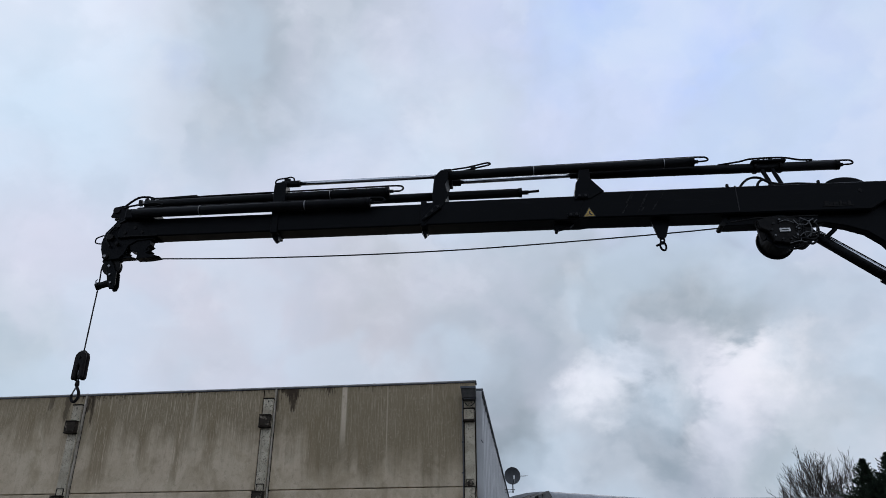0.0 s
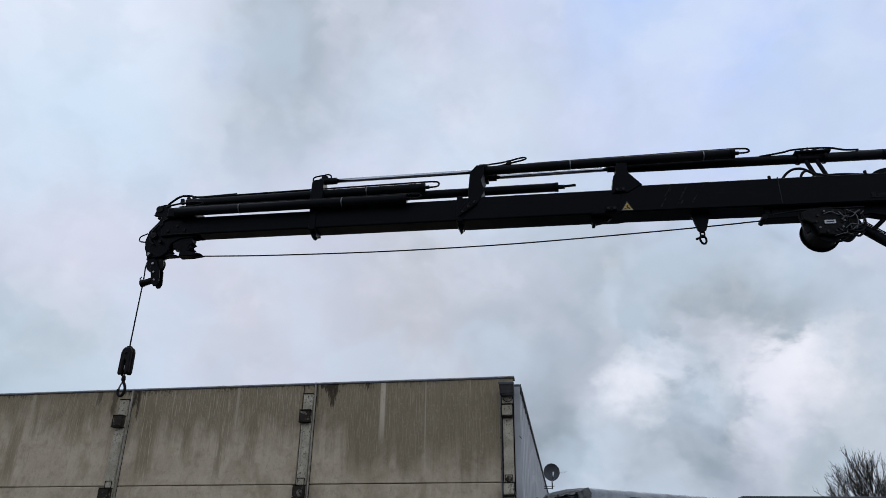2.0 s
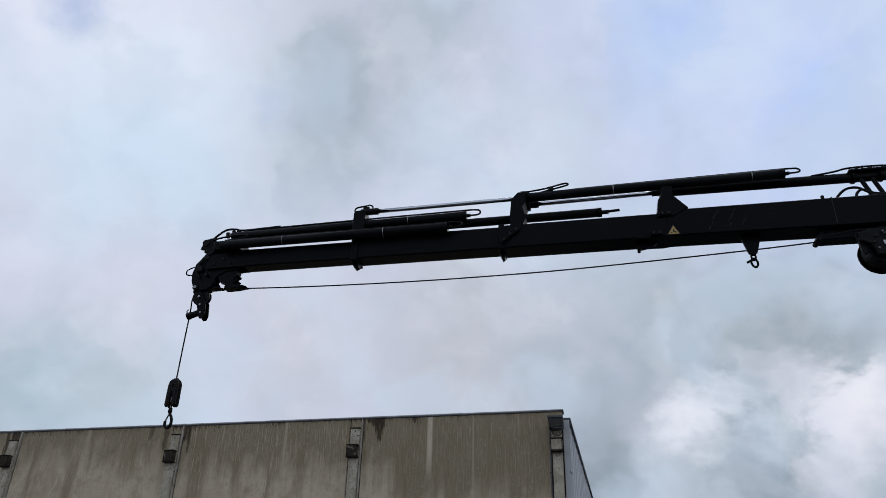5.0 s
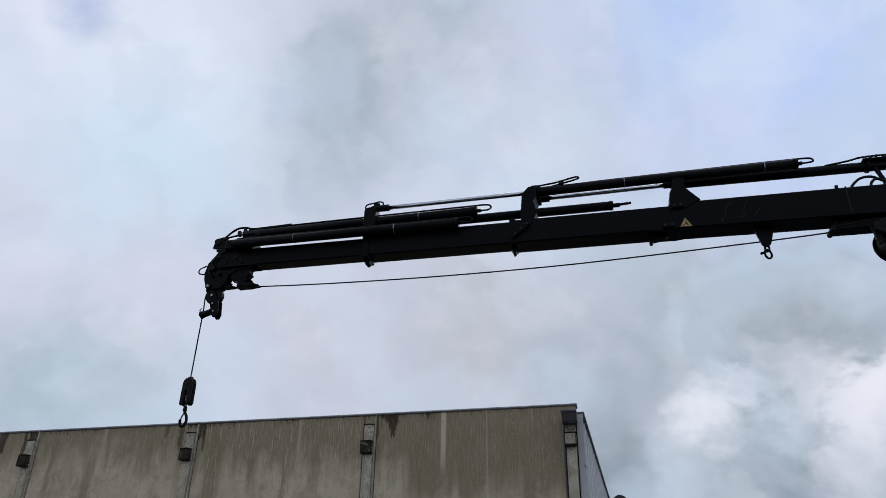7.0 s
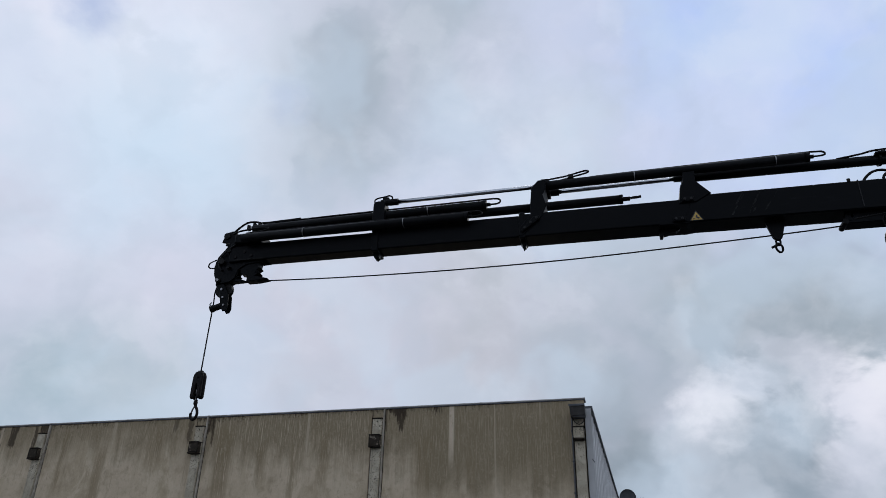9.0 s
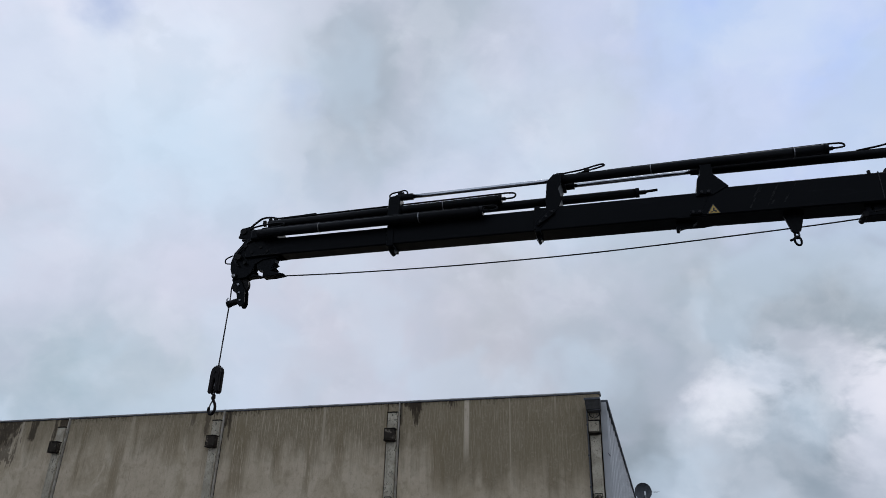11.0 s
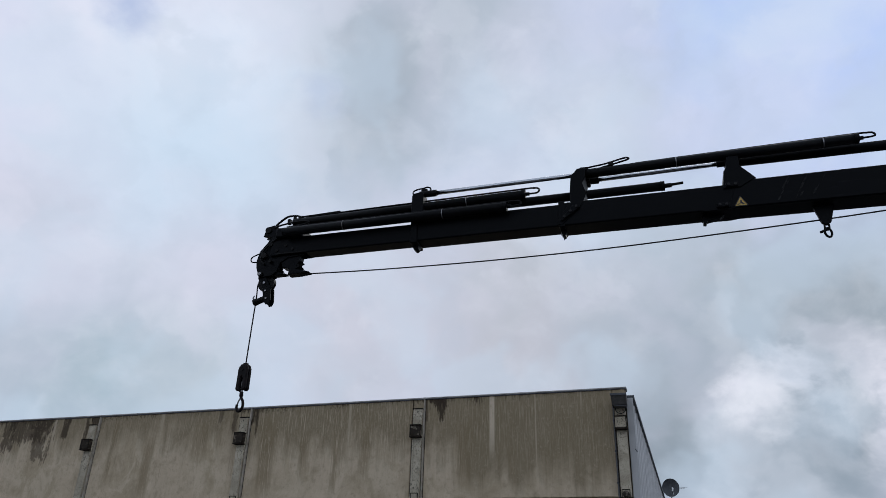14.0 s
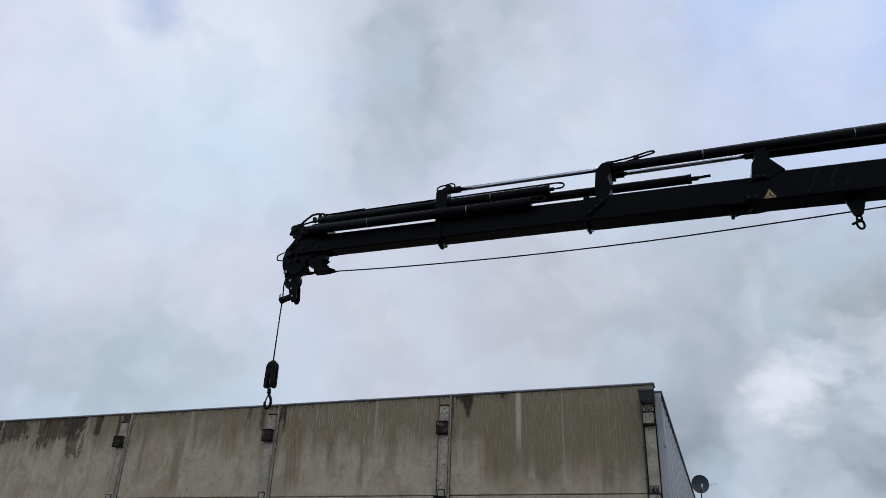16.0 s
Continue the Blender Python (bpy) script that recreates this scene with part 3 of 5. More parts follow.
def pilaster(u, corner=False):
    """A narrow concrete pilaster with its corbels; u is its right edge."""
    w = 0.245
    bm = B()
    zt = (5.795 if not corner else 5.92) + lean(u)
    box(bm, u - w, u, -0.11, 0.088, 0.0, zt, 0.012)
    p = part("pilaster", bm, M_PILASTER, hall, "pale pitted concrete pilaster")
    if not corner:
        bm = B()
        box(bm, u - w - 0.012, u + 0.008, -0.125, -0.004, zt + 0.002, zt + 0.028, 0.005)
        part("pilaster_cap", bm, M_GRIME_GAP, p, "black grimy cap")
    for z in (5.11, 3.32):
        zz = z + lean(u)
        bm = B()
        prism(bm, [(u - w - 0.012, zz + 0.03), (u - w + 0.01, zz), (u - 0.01, zz), (u + 0.010, zz + 0.03), (u + 0.010, zz + 0.225), (u - 0.0, zz + 0.245), (u - w, zz + 0.245), (u - w - 0.012, zz + 0.225)], -0.27, -0.112, 0.012)
        cb = part("corbel", bm, M_PILASTER if corner else M_CORBEL, p, "pale concrete corbel with dark edges" if corner else "grimy dark concrete corbel")
        for z2, hh in ((zz + 0.248, 0.024), (zz - 0.040, 0.036)):
            bm = B()
            box(bm, u - w - 0.020, u + 0.018, -0.285, -0.112, z2, z2 + hh, 0.006)
            part("corbel_slab", bm, M_GRIME_GAP, cb)
        for x0 in (u - w - 0.016, u - 0.006):
            bm = B()
            box(bm, x0, x0 + 0.020, -0.277, -0.255, zz + 0.002, zz + 0.244, 0.004)
            part("corbel_edge", bm, M_GRIME_GAP, cb)
    # open anchor pocket above the lower corbel
    zz = 3.60 + lean(u)
    bm = B()
    box(bm, u - w + 0.045, u - 0.045, -0.128, -0.112, zz, zz + 0.15, 0.004)
    pocket = part("anchor_pocket", bm, M_PILASTER, p)
    for x0, x1, z0, z1 in ((u - w + 0.030, u - w + 0.043, zz - 0.01, zz + 0.165), (u - 0.043, u - 0.030, zz - 0.01, zz + 0.165), (u - w + 0.044, u - 0.044, zz + 0.152, zz + 0.168)):
        bm = B()
        box(bm, x0, x1, -0.140, -0.112, z0, z1, 0.003)
        part("pocket_rim", bm, M_GRIME_GAP, pocket)

    # black strips in the gaps on both sides paint in their shade
    bm = B()
    box(bm, u - w - 0.052, u - w - 0.001, 0.012, 0.088, 0.0, zt - 0.03, 0.003)
    part("gap_shade_strip", bm, M_GRIME_GAP, p, "black strip standing in for the shade in the gap")
    if corner:
        bm = B()
        box(bm, u - w - 0.010, u - w + 0.012, -0.117, -0.02, 3.62, 5.08, 0.004)
        part("dark_arris", bm, M_GRIME_GAP, p, "dark line along the edge")
    else:
        bm = B()
        box(bm, u + 0.001, u + 0.053, 0.012, 0.088, 0.0, zt - 0.03, 0.003)
        part("gap_shade_strip", bm, M_GRIME_GAP, p, "black strip standing in for the shade in the gap")

    # sealed joint strip beside the pilaster, standing proud of the panels
    if not corner:
        bm = B()
        box(bm, u + 0.012, u + 0.042, -0.055, 0.088, 0.0, top_z(u) - 0.005, 0.004)
        part("joint_strip", bm, M_JOINT, p, "smooth grey joint strip")
        bm = B()
        strip(bm, u - w - 0.035, u + 0.008, 0.0, 0.085, 5.785, 6.055, 1, 1)
        part("lintel_block", bm, M_CONC, p)
    else:
        bm = B()
        box(bm, -0.318, 0.0, 0.0, 0.085, 5.925, 6.055, 0.008)
        part("lintel_block", bm, M_CONC, p)


for i in range(BAYS + 1):
    pilaster(-0.02 - BAY * i if i else -0.025, i == 0)

# down pipe, floodlight and cable at the corner
bm = B()
rod(bm, (-0.305, -0.05, 0.0), (-0.305, -0.05, 5.75), 0.018, 10)
pipe = part("conduit", bm, M_PIPE, hall, "thin grey conduit")
for z in (1.2, 2.6, 3.9, 4.6, 5.3):
    bm = B()
    box(bm, -0.335, -0.275, -0.075, 0.0, z, z + 0.03, 0.004)
    part("clip", bm, M_TRIM, pipe)
flood = thing("floodlight", WALL_POSE @ pose(-0.13, -0.112, 5.56), "dark grey floodlight box fixed to the hall's corner", "lamp")
bm = B()
prism(bm, [(-0.19, 0.275), (0.165, 0.29), (0.16, 0.04), (-0.165, 0.02)], -0.30, -0.002, 0.012)
fb = part("housing", bm, M_LAMP, flood)
bm = B()
box(bm, -0.205, 0.17, -0.32, -0.302, 0.255, 0.305, 0.005)
part("hood_lip", bm, M_TRIM, fb)
bm = B()
box(bm, -0.13, 0.145, -0.28, -0.03, 0.012, 0.028)
part("lens", bm, M_TRIM, fb, "dull grey lens")
bm = B()
sweep(bm, curve_pts([(-0.12, -0.03, 0.04), (-0.10, -0.05, -0.06), (0.0, -0.06, -0.12), (0.10, -0.05, -0.06), (0.12, -0.03, 0.03)]), 0.009, 6)
part("cable", bm, M_HOSE, flood)
# small fittings: round lamp on the corner pilaster, bracket on the cladding
bm = B()
rod(bm, (-0.145, -0.112, 3.66), (-0.145, -0.17, 3.66), 0.075, 18)
rod(bm, (-0.145, -0.17, 3.66), (-0.145, -0.20, 3.66), 0.06, 18, 0.045)
part("wall_fitting", bm, M_CORBEL, hall, "small round dark wall fitting")
bm = B()
sweep(bm, [(0.12, -0.02, 4.66), (0.13, -0.08, 4.64), (0.17, -0.09, 4.58)], 0.010, 6)
part("cable_hook", bm, M_TRIM, hall)

# satellite dish on its mast beside the verge
D_AT = INV @ Vector((3.30, 35.82, 0.0))
dish = thing("satellite_dish", WALL_POSE @ pose(D_AT.x, D_AT.y, 5.40), "dark grey satellite dish on a mast beside the roof verge", "satellite dish")
bm = B()
rod(bm, (0, 0, 0), (0, 0, 0.62), 0.028, 10)
mast = part("mast", bm, M_DISH, dish)
bm = B()
box(bm, -D_AT.x + 0.22, 0.03, -0.02, 0.02, 0.12, 0.15)
box(bm, -D_AT.x + 0.22, 0.03, -0.02, 0.02, 0.02, 0.05)
box(bm, 0.03, 0.10, -0.02, 0.02, 0.12, 0.15)
part("wall_bracket", bm, M_DISH, mast)
bm = B()
ring_prev = None
N = 36
rings = []
for i in range(7):
    r = 0.375 * i / 6
    dpt = 0.10 * (i / 6) ** 2
    rings.append([(r * math.cos(2 * math.pi * j / N), -dpt - 0.06, 1.06 * r * math.sin(2 * math.pi * j / N) + 0.75) for j in range(N)])
for off in (0.0, 0.012):
    vv = [[bm.verts.new((x, y + off, z)) for x, y, z in ring] for ring in rings[1:]]
    cen = bm.verts.new((0, -0.06 + off, 0.75))
    for j in range(N):
        bm.faces.new((cen, vv[0][j], vv[0][(j + 1) % N]))
        for a, b in zip(vv, vv[1:]):
            bm.faces.new((a[j], b[j], b[(j + 1) % N], a[(j + 1) % N]))
part("reflector", bm, M_DISH, dish, "dark grey dish reflector", True)
bm = B()
sweep(bm, [(0, -0.10, 0.40), (0.06, -0.42, 0.52), (0.07, -0.45, 0.62)], 0.012, 6)
arm = part("feed_arm", bm, M_DISH, dish)
bm = B()
rod(bm, (0.07, -0.46, 0.56), (0.08, -0.40, 0.72), 0.035, 12)
part("receiver", bm, M_PLATE, arm, "pale receiver head")
bm = B()
sweep(bm, curve_pts([(0.07, -0.44, 0.56), (0.10, -0.4, 0.42), (0.03, -0.3, 0.36), (0.01, -0.03, 0.30)]), 0.008, 6)
part("cable", bm, M_PLATE, arm)
for z, l in ((0.76, 0.36), (0.72, 0.28)):
    bm = B()
    rod(bm, (0.30, 0.05, z), (0.36 + l, 0.05, z + 0.03), 0.006, 6)
    part("antenna_rod", bm, M_STEEL, dish)

# ---- the loader crane ----
# x runs along the boom from its tip to the column, y away from the viewer's side, z up
U0 = 5.2
CRANE = Matrix.Translation((1.705, 7.483, 0)) @ Matrix.Rotation(radians(-5), 4, "Z") @ Matrix.Translation((U0, 0.15, 0))
crane = thing("loader_crane", CRANE, "black hydraulic loader crane with its telescopic boom extended", "crane")


def cpart(name, bm, mat, parent=None, label="", smooth=False):
    bmesh.ops.translate(bm, verts=bm.verts, vec=(-U0, -0.15, 0))
    return part(name, bm, mat, parent or crane, label, smooth)


# main boom, deeper at the knee
bm = B()
prism(bm, [(-0.14, 5.42), (-0.02, 5.755), (3.38, 5.745), (3.42, 5.56), (3.12, 5.385)], 0.0, 0.30, 0.014)
main = cpart("main_boom", bm, M_BLACK)
bm = B()
prism(bm, [(1.676, 5.43), (1.686, 5.43), (1.686, 5.755), (1.676, 5.755)], -0.004, 0.304, 0.001)
cpart("weld_band", bm, M_BOLT, main)
for x in (1.60, 2.62):
    bm = B()
    rod(bm, (x, 0.02, 5.75), (x, 0.02, 5.785), 0.018, 10)
    cpart("grease_bolt", bm, M_DARK, main)
bm = B()
rod(bm, (3.04, -0.004, 5.63), (3.04, 0.05, 5.63), 0.022, 14)
cpart("pin_hole", bm, M_HOSE, main)
bm = B()
x = 2.62
for wdt, zz in ((0.05, 0.05), (0.03, 0.03), (0.06, 0.035), (0.025, 0.05), (0.05, 0.03), (0.03, 0.045)):
    box(bm, x, x + wdt, -0.006, 0.002, 5.455, 5.455 + zz)
    x += wdt + 0.008
box(bm, 2.60, 2.93, -0.006, 0.002, 5.437, 5.451)
cpart("maker_plate", bm, M_DARK, main, "raised dark maker's lettering as plain bars")
# fixed bracket on the main boom's mouth
bm = B()
prism(bm, [(-0.16, 5.66), (-0.13, 5.88), (-0.09, 5.94), (-0.08, 6.06), (0.04, 6.06), (0.045, 5.93), (0.19, 5.76), (0.02, 5.66)], -0.012, 0.312, 0.006)
brk3 = cpart("cylinder_bracket", bm, M_BLACK)
for (x0, z0) in ((-0.13, 5.67), (-0.25, 5.43)):
    bm = B()
    box(bm, x0, x0 + 0.13, -0.028, -0.004, z0, z0 + 0.055, 0.006)
    pad = cpart("pad_plate", bm, M_BLACK, brk3)
    for dx in (0.03, 0.10):
        bm = B()
        rod(bm, (x0 + dx, -0.042, z0 + 0.027), (x0 + dx, -0.026, z0 + 0.027), 0.016, 6)
        cpart("bolt", bm, M_BOLT, pad)
bm = B()
prism(bm, [(-0.40, 5.412), (-0.10, 5.408), (0.0, 5.42), (-0.10, 5.60), (-0.16, 5.70), (-0.20, 5.70), (-0.26, 5.55), (-0.40, 5.44)], 0.006, 0.294, 0.006)
mouth = cpart("boom_mouth", bm, M_BLACK)
bm = B()
prism(bm, [(-0.40, 5.43), (-0.40, 5.32), (-0.37, 5.315), (-0.355, 5.345), (-0.22, 5.375), (-0.14, 5.43)], 0.11, 0.19, 0.005)
cpart("stop_lug", bm, M_BLACK, mouth)
# warning triangle
bm = B()
prism(bm, [(-0.07, 5.432), (0.065, 5.432), (0.0, 5.548)], -0.004, 0.0)
sign = cpart("warning_sticker", bm, M_YELLOW, main, "yellow triangular warning sticker with a black symbol")
bm = B()
prism(bm, [(-0.045, 5.452), (-0.01, 5.462), (-0.006, 5.50), (0.012, 5.50), (0.008, 5.478), (0.035, 5.456), (0.02, 5.448), (-0.004, 5.463), (-0.03, 5.446)], -0.007, -0.004)
cpart("symbol", bm, M_SIGNBLACK, sign)
for a, b in (((-0.07, 5.432), (0.065, 5.432)), ((0.065, 5.432), (0.0, 5.548)), ((0.0, 5.548), (-0.07, 5.432))):
    bm = B()
    rod(bm, (a[0], -0.004, a[1]), (b[0], -0.004, b[1]), 0.005, 5)
    cpart("border", bm, M_SIGNBLACK, sign)
# scuffs where slings rubbed the paint
rub = random.Random(9)
for x, n in ((0.36, 7), (0.55, 8), (0.70, 3)):
    bm = B()
    for i in range(n):
        z = 5.44 + 0.25 * (i + rub.random()) / n
        x0 = x + 0.52 * (z - 5.44) + rub.uniform(-0.022, 0.022)
        h, wd = rub.uniform(0.04, 0.10), rub.uniform(0.008, 0.024)
        prism(bm, [(x0, z), (x0 + wd, z + 0.1 * h), (x0 + 0.5 * h + wd, z + h), (x0 + 0.5 * h, z + 0.9 * h)], -0.002, 0.0)
    cpart("scuff_mark", bm, M_SCUFF, main, "pale rubbed scuffs in the paint")

# extension sections
for name, x0, x1, zt, y0, y1 in (("boom_section", -1.93, 0.3, 5.718, 0.025, 0.275), ("boom_section", -3.72, -1.6, 5.712, 0.05, 0.25), ("boom_section", -5.62, -3.4, 5.676, 0.07, 0.23)):
    bm = B()
    box(bm, x0, x1, y0 - 0.02, y1 + 0.02, 5.415 + 0.5 * (y0 - 0.02), zt, 0.016, 3)
    s = cpart(name, bm, M_BLACK)


def collar(x0, x1, y0, y1, ztop, zlow):
    bm = B()
    box(bm, x0, x1, y0, y1, 5.40, ztop, 0.012)
    c = cpart("collar", bm, M_BLACK)
    bm = B()
    prism(bm, [(x0 + 0.0, 5.41), (x1, 5.41), (x1 - 0.01, zlow + 0.02), (x1 - 0.04, zlow), (x0 + 0.03, zlow + 0.01)], 0.10, 0.20, 0.006)
    cpart("stop_lug", bm, M_BLACK, c)
    return c


c1 = collar(-3.79, -3.70, 0.015, 0.285, 5.73, 5.335)
c2 = collar(-1.97, -1.90, 0.0, 0.30, 5.74, 5.32)
# bracket of the second section, with its slanting pad
bm = B()
prism(bm, [(-1.98, 5.43), (-1.93, 5.42), (-1.70, 5.66), (-1.64, 5.80), (-1.68, 5.95), (-1.64, 6.03), (-1.64, 6.15), (-1.73, 6.15), (-1.81, 6.06), (-1.83, 5.84), (-1.83, 5.70), (-1.95, 5.55)], -0.004, 0.304, 0.006)
b2 = cpart("cylinder_bracket", bm, M_BLACK)
bm = B()
prism(bm, [(-1.95, 5.48), (-1.93, 5.46), (-1.72, 5.62), (-1.73, 5.66), (-1.80, 5.65)], -0.03, -0.006, 0.005)
pad = cpart("pad_plate", bm, M_BLACK, b2)
for x, z in ((-1.90, 5.51), (-1.83, 5.575), (-1.76, 5.63)):
    bm = B()
    rod(bm, (x, -0.045, z), (x, -0.028, z), 0.016, 6)
    cpart("bolt", bm, M_BOLT, pad)
bm = B()
sweep(bm, curve_pts([(-1.66, 0.05, 6.15), (-1.60, 0.05, 6.175), (-1.40, 0.05, 6.20), (-1.20, 0.05, 6.245), (-1.14, 0.05, 6.245), (-1.15, 0.05, 6.22), (-1.35, 0.05, 6.175), (-1.5, 0.05, 6.14)], 5), 0.011, 8)
cpart("hydraulic_pipe", bm, M_HOSE, b2, "", True)
bm = B()
box(bm, -1.37, -1.31, 0.03, 0.07, 6.165, 6.215, 0.006)
cpart("pipe_clip", bm, M_DARK, b2)
bm = B()
box(bm, -1.70, -1.60, 0.02, 0.09, 6.13, 6.175, 0.008)
cpart("valve_block", bm, M_DARK, b2)
# bracket of the third section
bm = B()
prism(bm, [(-3.79, 5.70), (-3.64, 5.70), (-3.635, 6.07), (-3.66, 6.09), (-3.76, 6.08), (-3.785, 6.05)], 0.0, 0.16, 0.006)
b1 = cpart("cylinder_bracket", bm, M_BLACK)
bm = B()
box(bm, -3.68, -3.60, 0.03, 0.10, 6.06, 6.15, 0.01)
rod(bm, (-3.70, 0.055, 6.08), (-3.48, 0.055, 6.08), 0.042, 12)
cpart("rod_end", bm, M_BLACK2, b1)
bm = B()
sweep(bm, curve_pts([(-3.76, 0.05, 6.04), (-3.79, 0.05, 6.11), (-3.76, 0.05, 6.15), (-3.66, 0.05, 6.165), (-3.60, 0.05, 6.175), (-3.56, 0.05, 6.15), (-3.56, 0.05, 6.09)], 5), 0.010, 8)
cpart("hydraulic_pipe", bm, M_HOSE, b1, "", True)


def cylinder(y, barrel, r, rod_to=None, rr=0.024, loop=True, clamps=(), pipe=None, cap=True, lift=0.004):
    """An extension cylinder: barrel from (x, z) to (x, z), its piston rod, clamps and return pipe."""
    (xa, za), (xb, zb) = barrel
    bm = B()
    rod(bm, (xa, y, za), (xb, y, zb), r, 20)
    c = cpart("extension_cylinder", bm, M_BLACK2, None, "satin black hydraulic cylinder barrel", True)
    c.data.materials[0] = M_BLACK2
    if cap:
        bm = B()
        rod(bm, (xb - 0.03, y, zb), (xb + 0.012, y, zb), r * 1.07, 20)
        rod(bm, (xb + 0.012, y, zb), (xb + 0.06, y, zb), 0.022, 10)
        cpart("end_cap", bm, M_BLACK2, c)
    if rod_to:
        bm = B()
        rod(bm, (xa, y, za), (rod_to[0], y, rod_to[1]), rr, 14)
        cpart("piston_rod", bm, M_CHROME, c, "chromed piston rod", True)
        bm = B()
        rod(bm, (xa - 0.08, y, za), (xa + 0.02, y, za), r * 0.72, 18)
        cpart("gland", bm, M_BLACK2, c)
    for x in clamps:
        k = (x - xa) / (xb - xa)
        z = za + (zb - za) * k
        bm = B()
        rod(bm, (x - 0.005, y, z), (x + 0.005, y, z), r + 0.005, 20)
        cpart("clamp", bm, M_STEEL, c, "thin bare steel clamp")
    if pipe is not None:
        x0 = pipe
        k = (x0 - xa) / (xb - xa)
        z0 = za + (zb - za) * k
        zt = zb + r + lift
        za2 = z0 + r + lift
        pts = [(x0, y, z0 + r - 0.015), (x0 + 0.15, y, za2), (xb - 0.2, y, zt), (xb + 0.10, y, zt), (xb + 0.165, y, zt - 0.012), (xb + 0.18, y, zt - 0.04), (xb + 0.15, y, zb + 0.005), (xb + 0.06, y, zb)]
        bm = B()
        sweep(bm, curve_pts(pts, 5), 0.011, 8)
        cpart("return_pipe", bm, M_HOSE, c, "", True)
    return c


cylinder(0.06, ((-1.66, 6.098), (1.27, 6.135)), 0.056, (-3.5, 6.082), 0.027, clamps=(-0.61, 0.93), pipe=-1.1)
cylinder(0.235, ((-0.08, 6.125), (2.99, 6.106)), 0.057, (-1.62, 6.10), 0.026, clamps=(), pipe=2.55)
bm = B()
rod(bm, (-1.66, 0.235, 6.10), (-1.50, 0.235, 6.10), 0.045, 16)
box(bm, -1.72, -1.60, 0.16, 0.30, 6.04, 6.16, 0.012)
cpart("rod_end", bm, M_BLACK2, b2)
cylinder(0.10, ((-5.45, 5.905), (-2.38, 5.94)), 0.054, None, clamps=(-3.1,), pipe=-5.2, lift=0.02)
cylinder(-0.05, ((-5.50, 5.705), (-2.58, 5.715)), 0.058, None, clamps=(-4.66, -3.36), pipe=-5.3, lift=0.006)
cylinder(0.215, ((-5.30, 5.885), (-0.77, 5.905)), 0.054, None, clamps=(), pipe=None)
bm = B()
rod(bm, (-0.77, 0.215, 5.905), (-0.55, 0.215, 5.92), 0.016, 10)
rod(bm, (-0.76, 0.215, 5.905), (-0.68, 0.215, 5.905), 0.026, 10)
cpart("guide_pin", bm, M_DARK)
# saddle and clamp that carry the rear of the second cylinder
for x in (2.03, 2.32):
    bm = B()
    rod(bm, (x - 0.014, 0.235, 6.114), (x + 0.014, 0.235, 6.114), 0.075, 18)
    cpart("clamp", bm, M_DARK)
bm = B()
box(bm, 1.98, 2.38, 0.14, 0.30, 6.145, 6.175, 0.01)
saddle = cpart("saddle", bm, M_BLACK)
for x0, x1 in ((2.18, 2.10), (2.30, 2.22)):
    bm = B()
    rod(bm, (x0, 0.15, 5.74), (x1, 0.2, 6.06), 0.024, 10)
    cpart("strut", bm, M_BLACK, saddle)
for i in range(7):
    bm = B()
    x = 2.02 + i * 0.05 + (0.013, -0.009, 0.006)[i % 3]
    rod(bm, (x, 0.18, 6.165), (x + 0.02, 0.19, 6.182 + 0.012 * (i * 2 % 5)), (0.013, 0.017, 0.010)[i % 3], 8)
    cpart("fitting", bm, M_DARK, saddle)
bm = B()
sweep(bm, curve_pts([(1.6, 0.2, 6.155), (1.85, 0.19, 6.185), (2.0, 0.19, 6.215), (2.35, 0.19, 6.215), (2.55, 0.2, 6.18), (2.7, 0.2, 6.172)], 5), 0.012, 8)
cpart("hydraulic_pipe", bm, M_HOSE, saddle, "", True)
for pts in ([(1.78, 0.15, 5.74), (1.80, 0.15, 5.83), (1.90, 0.15, 5.92), (2.02, 0.15, 5.93), (2.14, 0.15, 5.86), (2.3, 0.15, 5.82)],
            [(1.98, 0.15, 5.74), (2.0, 0.15, 5.85), (2.06, 0.15, 5.90), (2.12, 0.15, 5.87), (2.2, 0.15, 5.77)],
            [(2.1, 0.12, 5.80), (2.4, 0.12, 5.815), (2.7, 0.12, 5.79)]):
    bm = B()
    sweep(bm, curve_pts(pts, 6), 0.015, 8)
    cpart("hydraulic_hose", bm, M_HOSE, None, "", True)
bm = B()
prism(bm, [(2.95 - 0.25 * math.cos(i * math.pi / 18), 5.73 + 0.135 * math.sin(i * math.pi / 18)) for i in range(19)], 0.10, 0.24, 0.008)
cpart("knee_pulley", bm, M_BLACK)

# tip of the boom: head plates, guide, sheave
for y0 in (0.085, 0.175):
    bm = B()
    prism(bm, [(-5.830, 5.88), (-5.730, 5.90), (-5.670, 5.87), (-5.650, 5.77), (-5.550, 5.72), (-5.270, 5.70), (-5.250, 5.42), (-5.470, 5.40), (-5.570, 5.34), (-5.610, 5.22), (-5.670, 5.17), (-5.850, 5.15), (-5.910, 5.30), (-5.920, 5.40), (-5.890, 5.53), (-5.800, 5.64), (-5.750, 5.72), (-5.870, 5.75)], y0, y0 + 0.04, 0.005)
    cpart("head_plate", bm, M_BLACK)
bm = B()
box(bm, -5.710, -5.570, 0.05, 0.25, 5.43, 5.70, 0.01)
cpart("head_web", bm, M_BLACK)
bm = B()
rod(bm, (-5.800, 0.07, 5.83), (-5.800, 0.23, 5.83), 0.045, 14)
cpart("head_pin", bm, M_DARK)
bm = B()
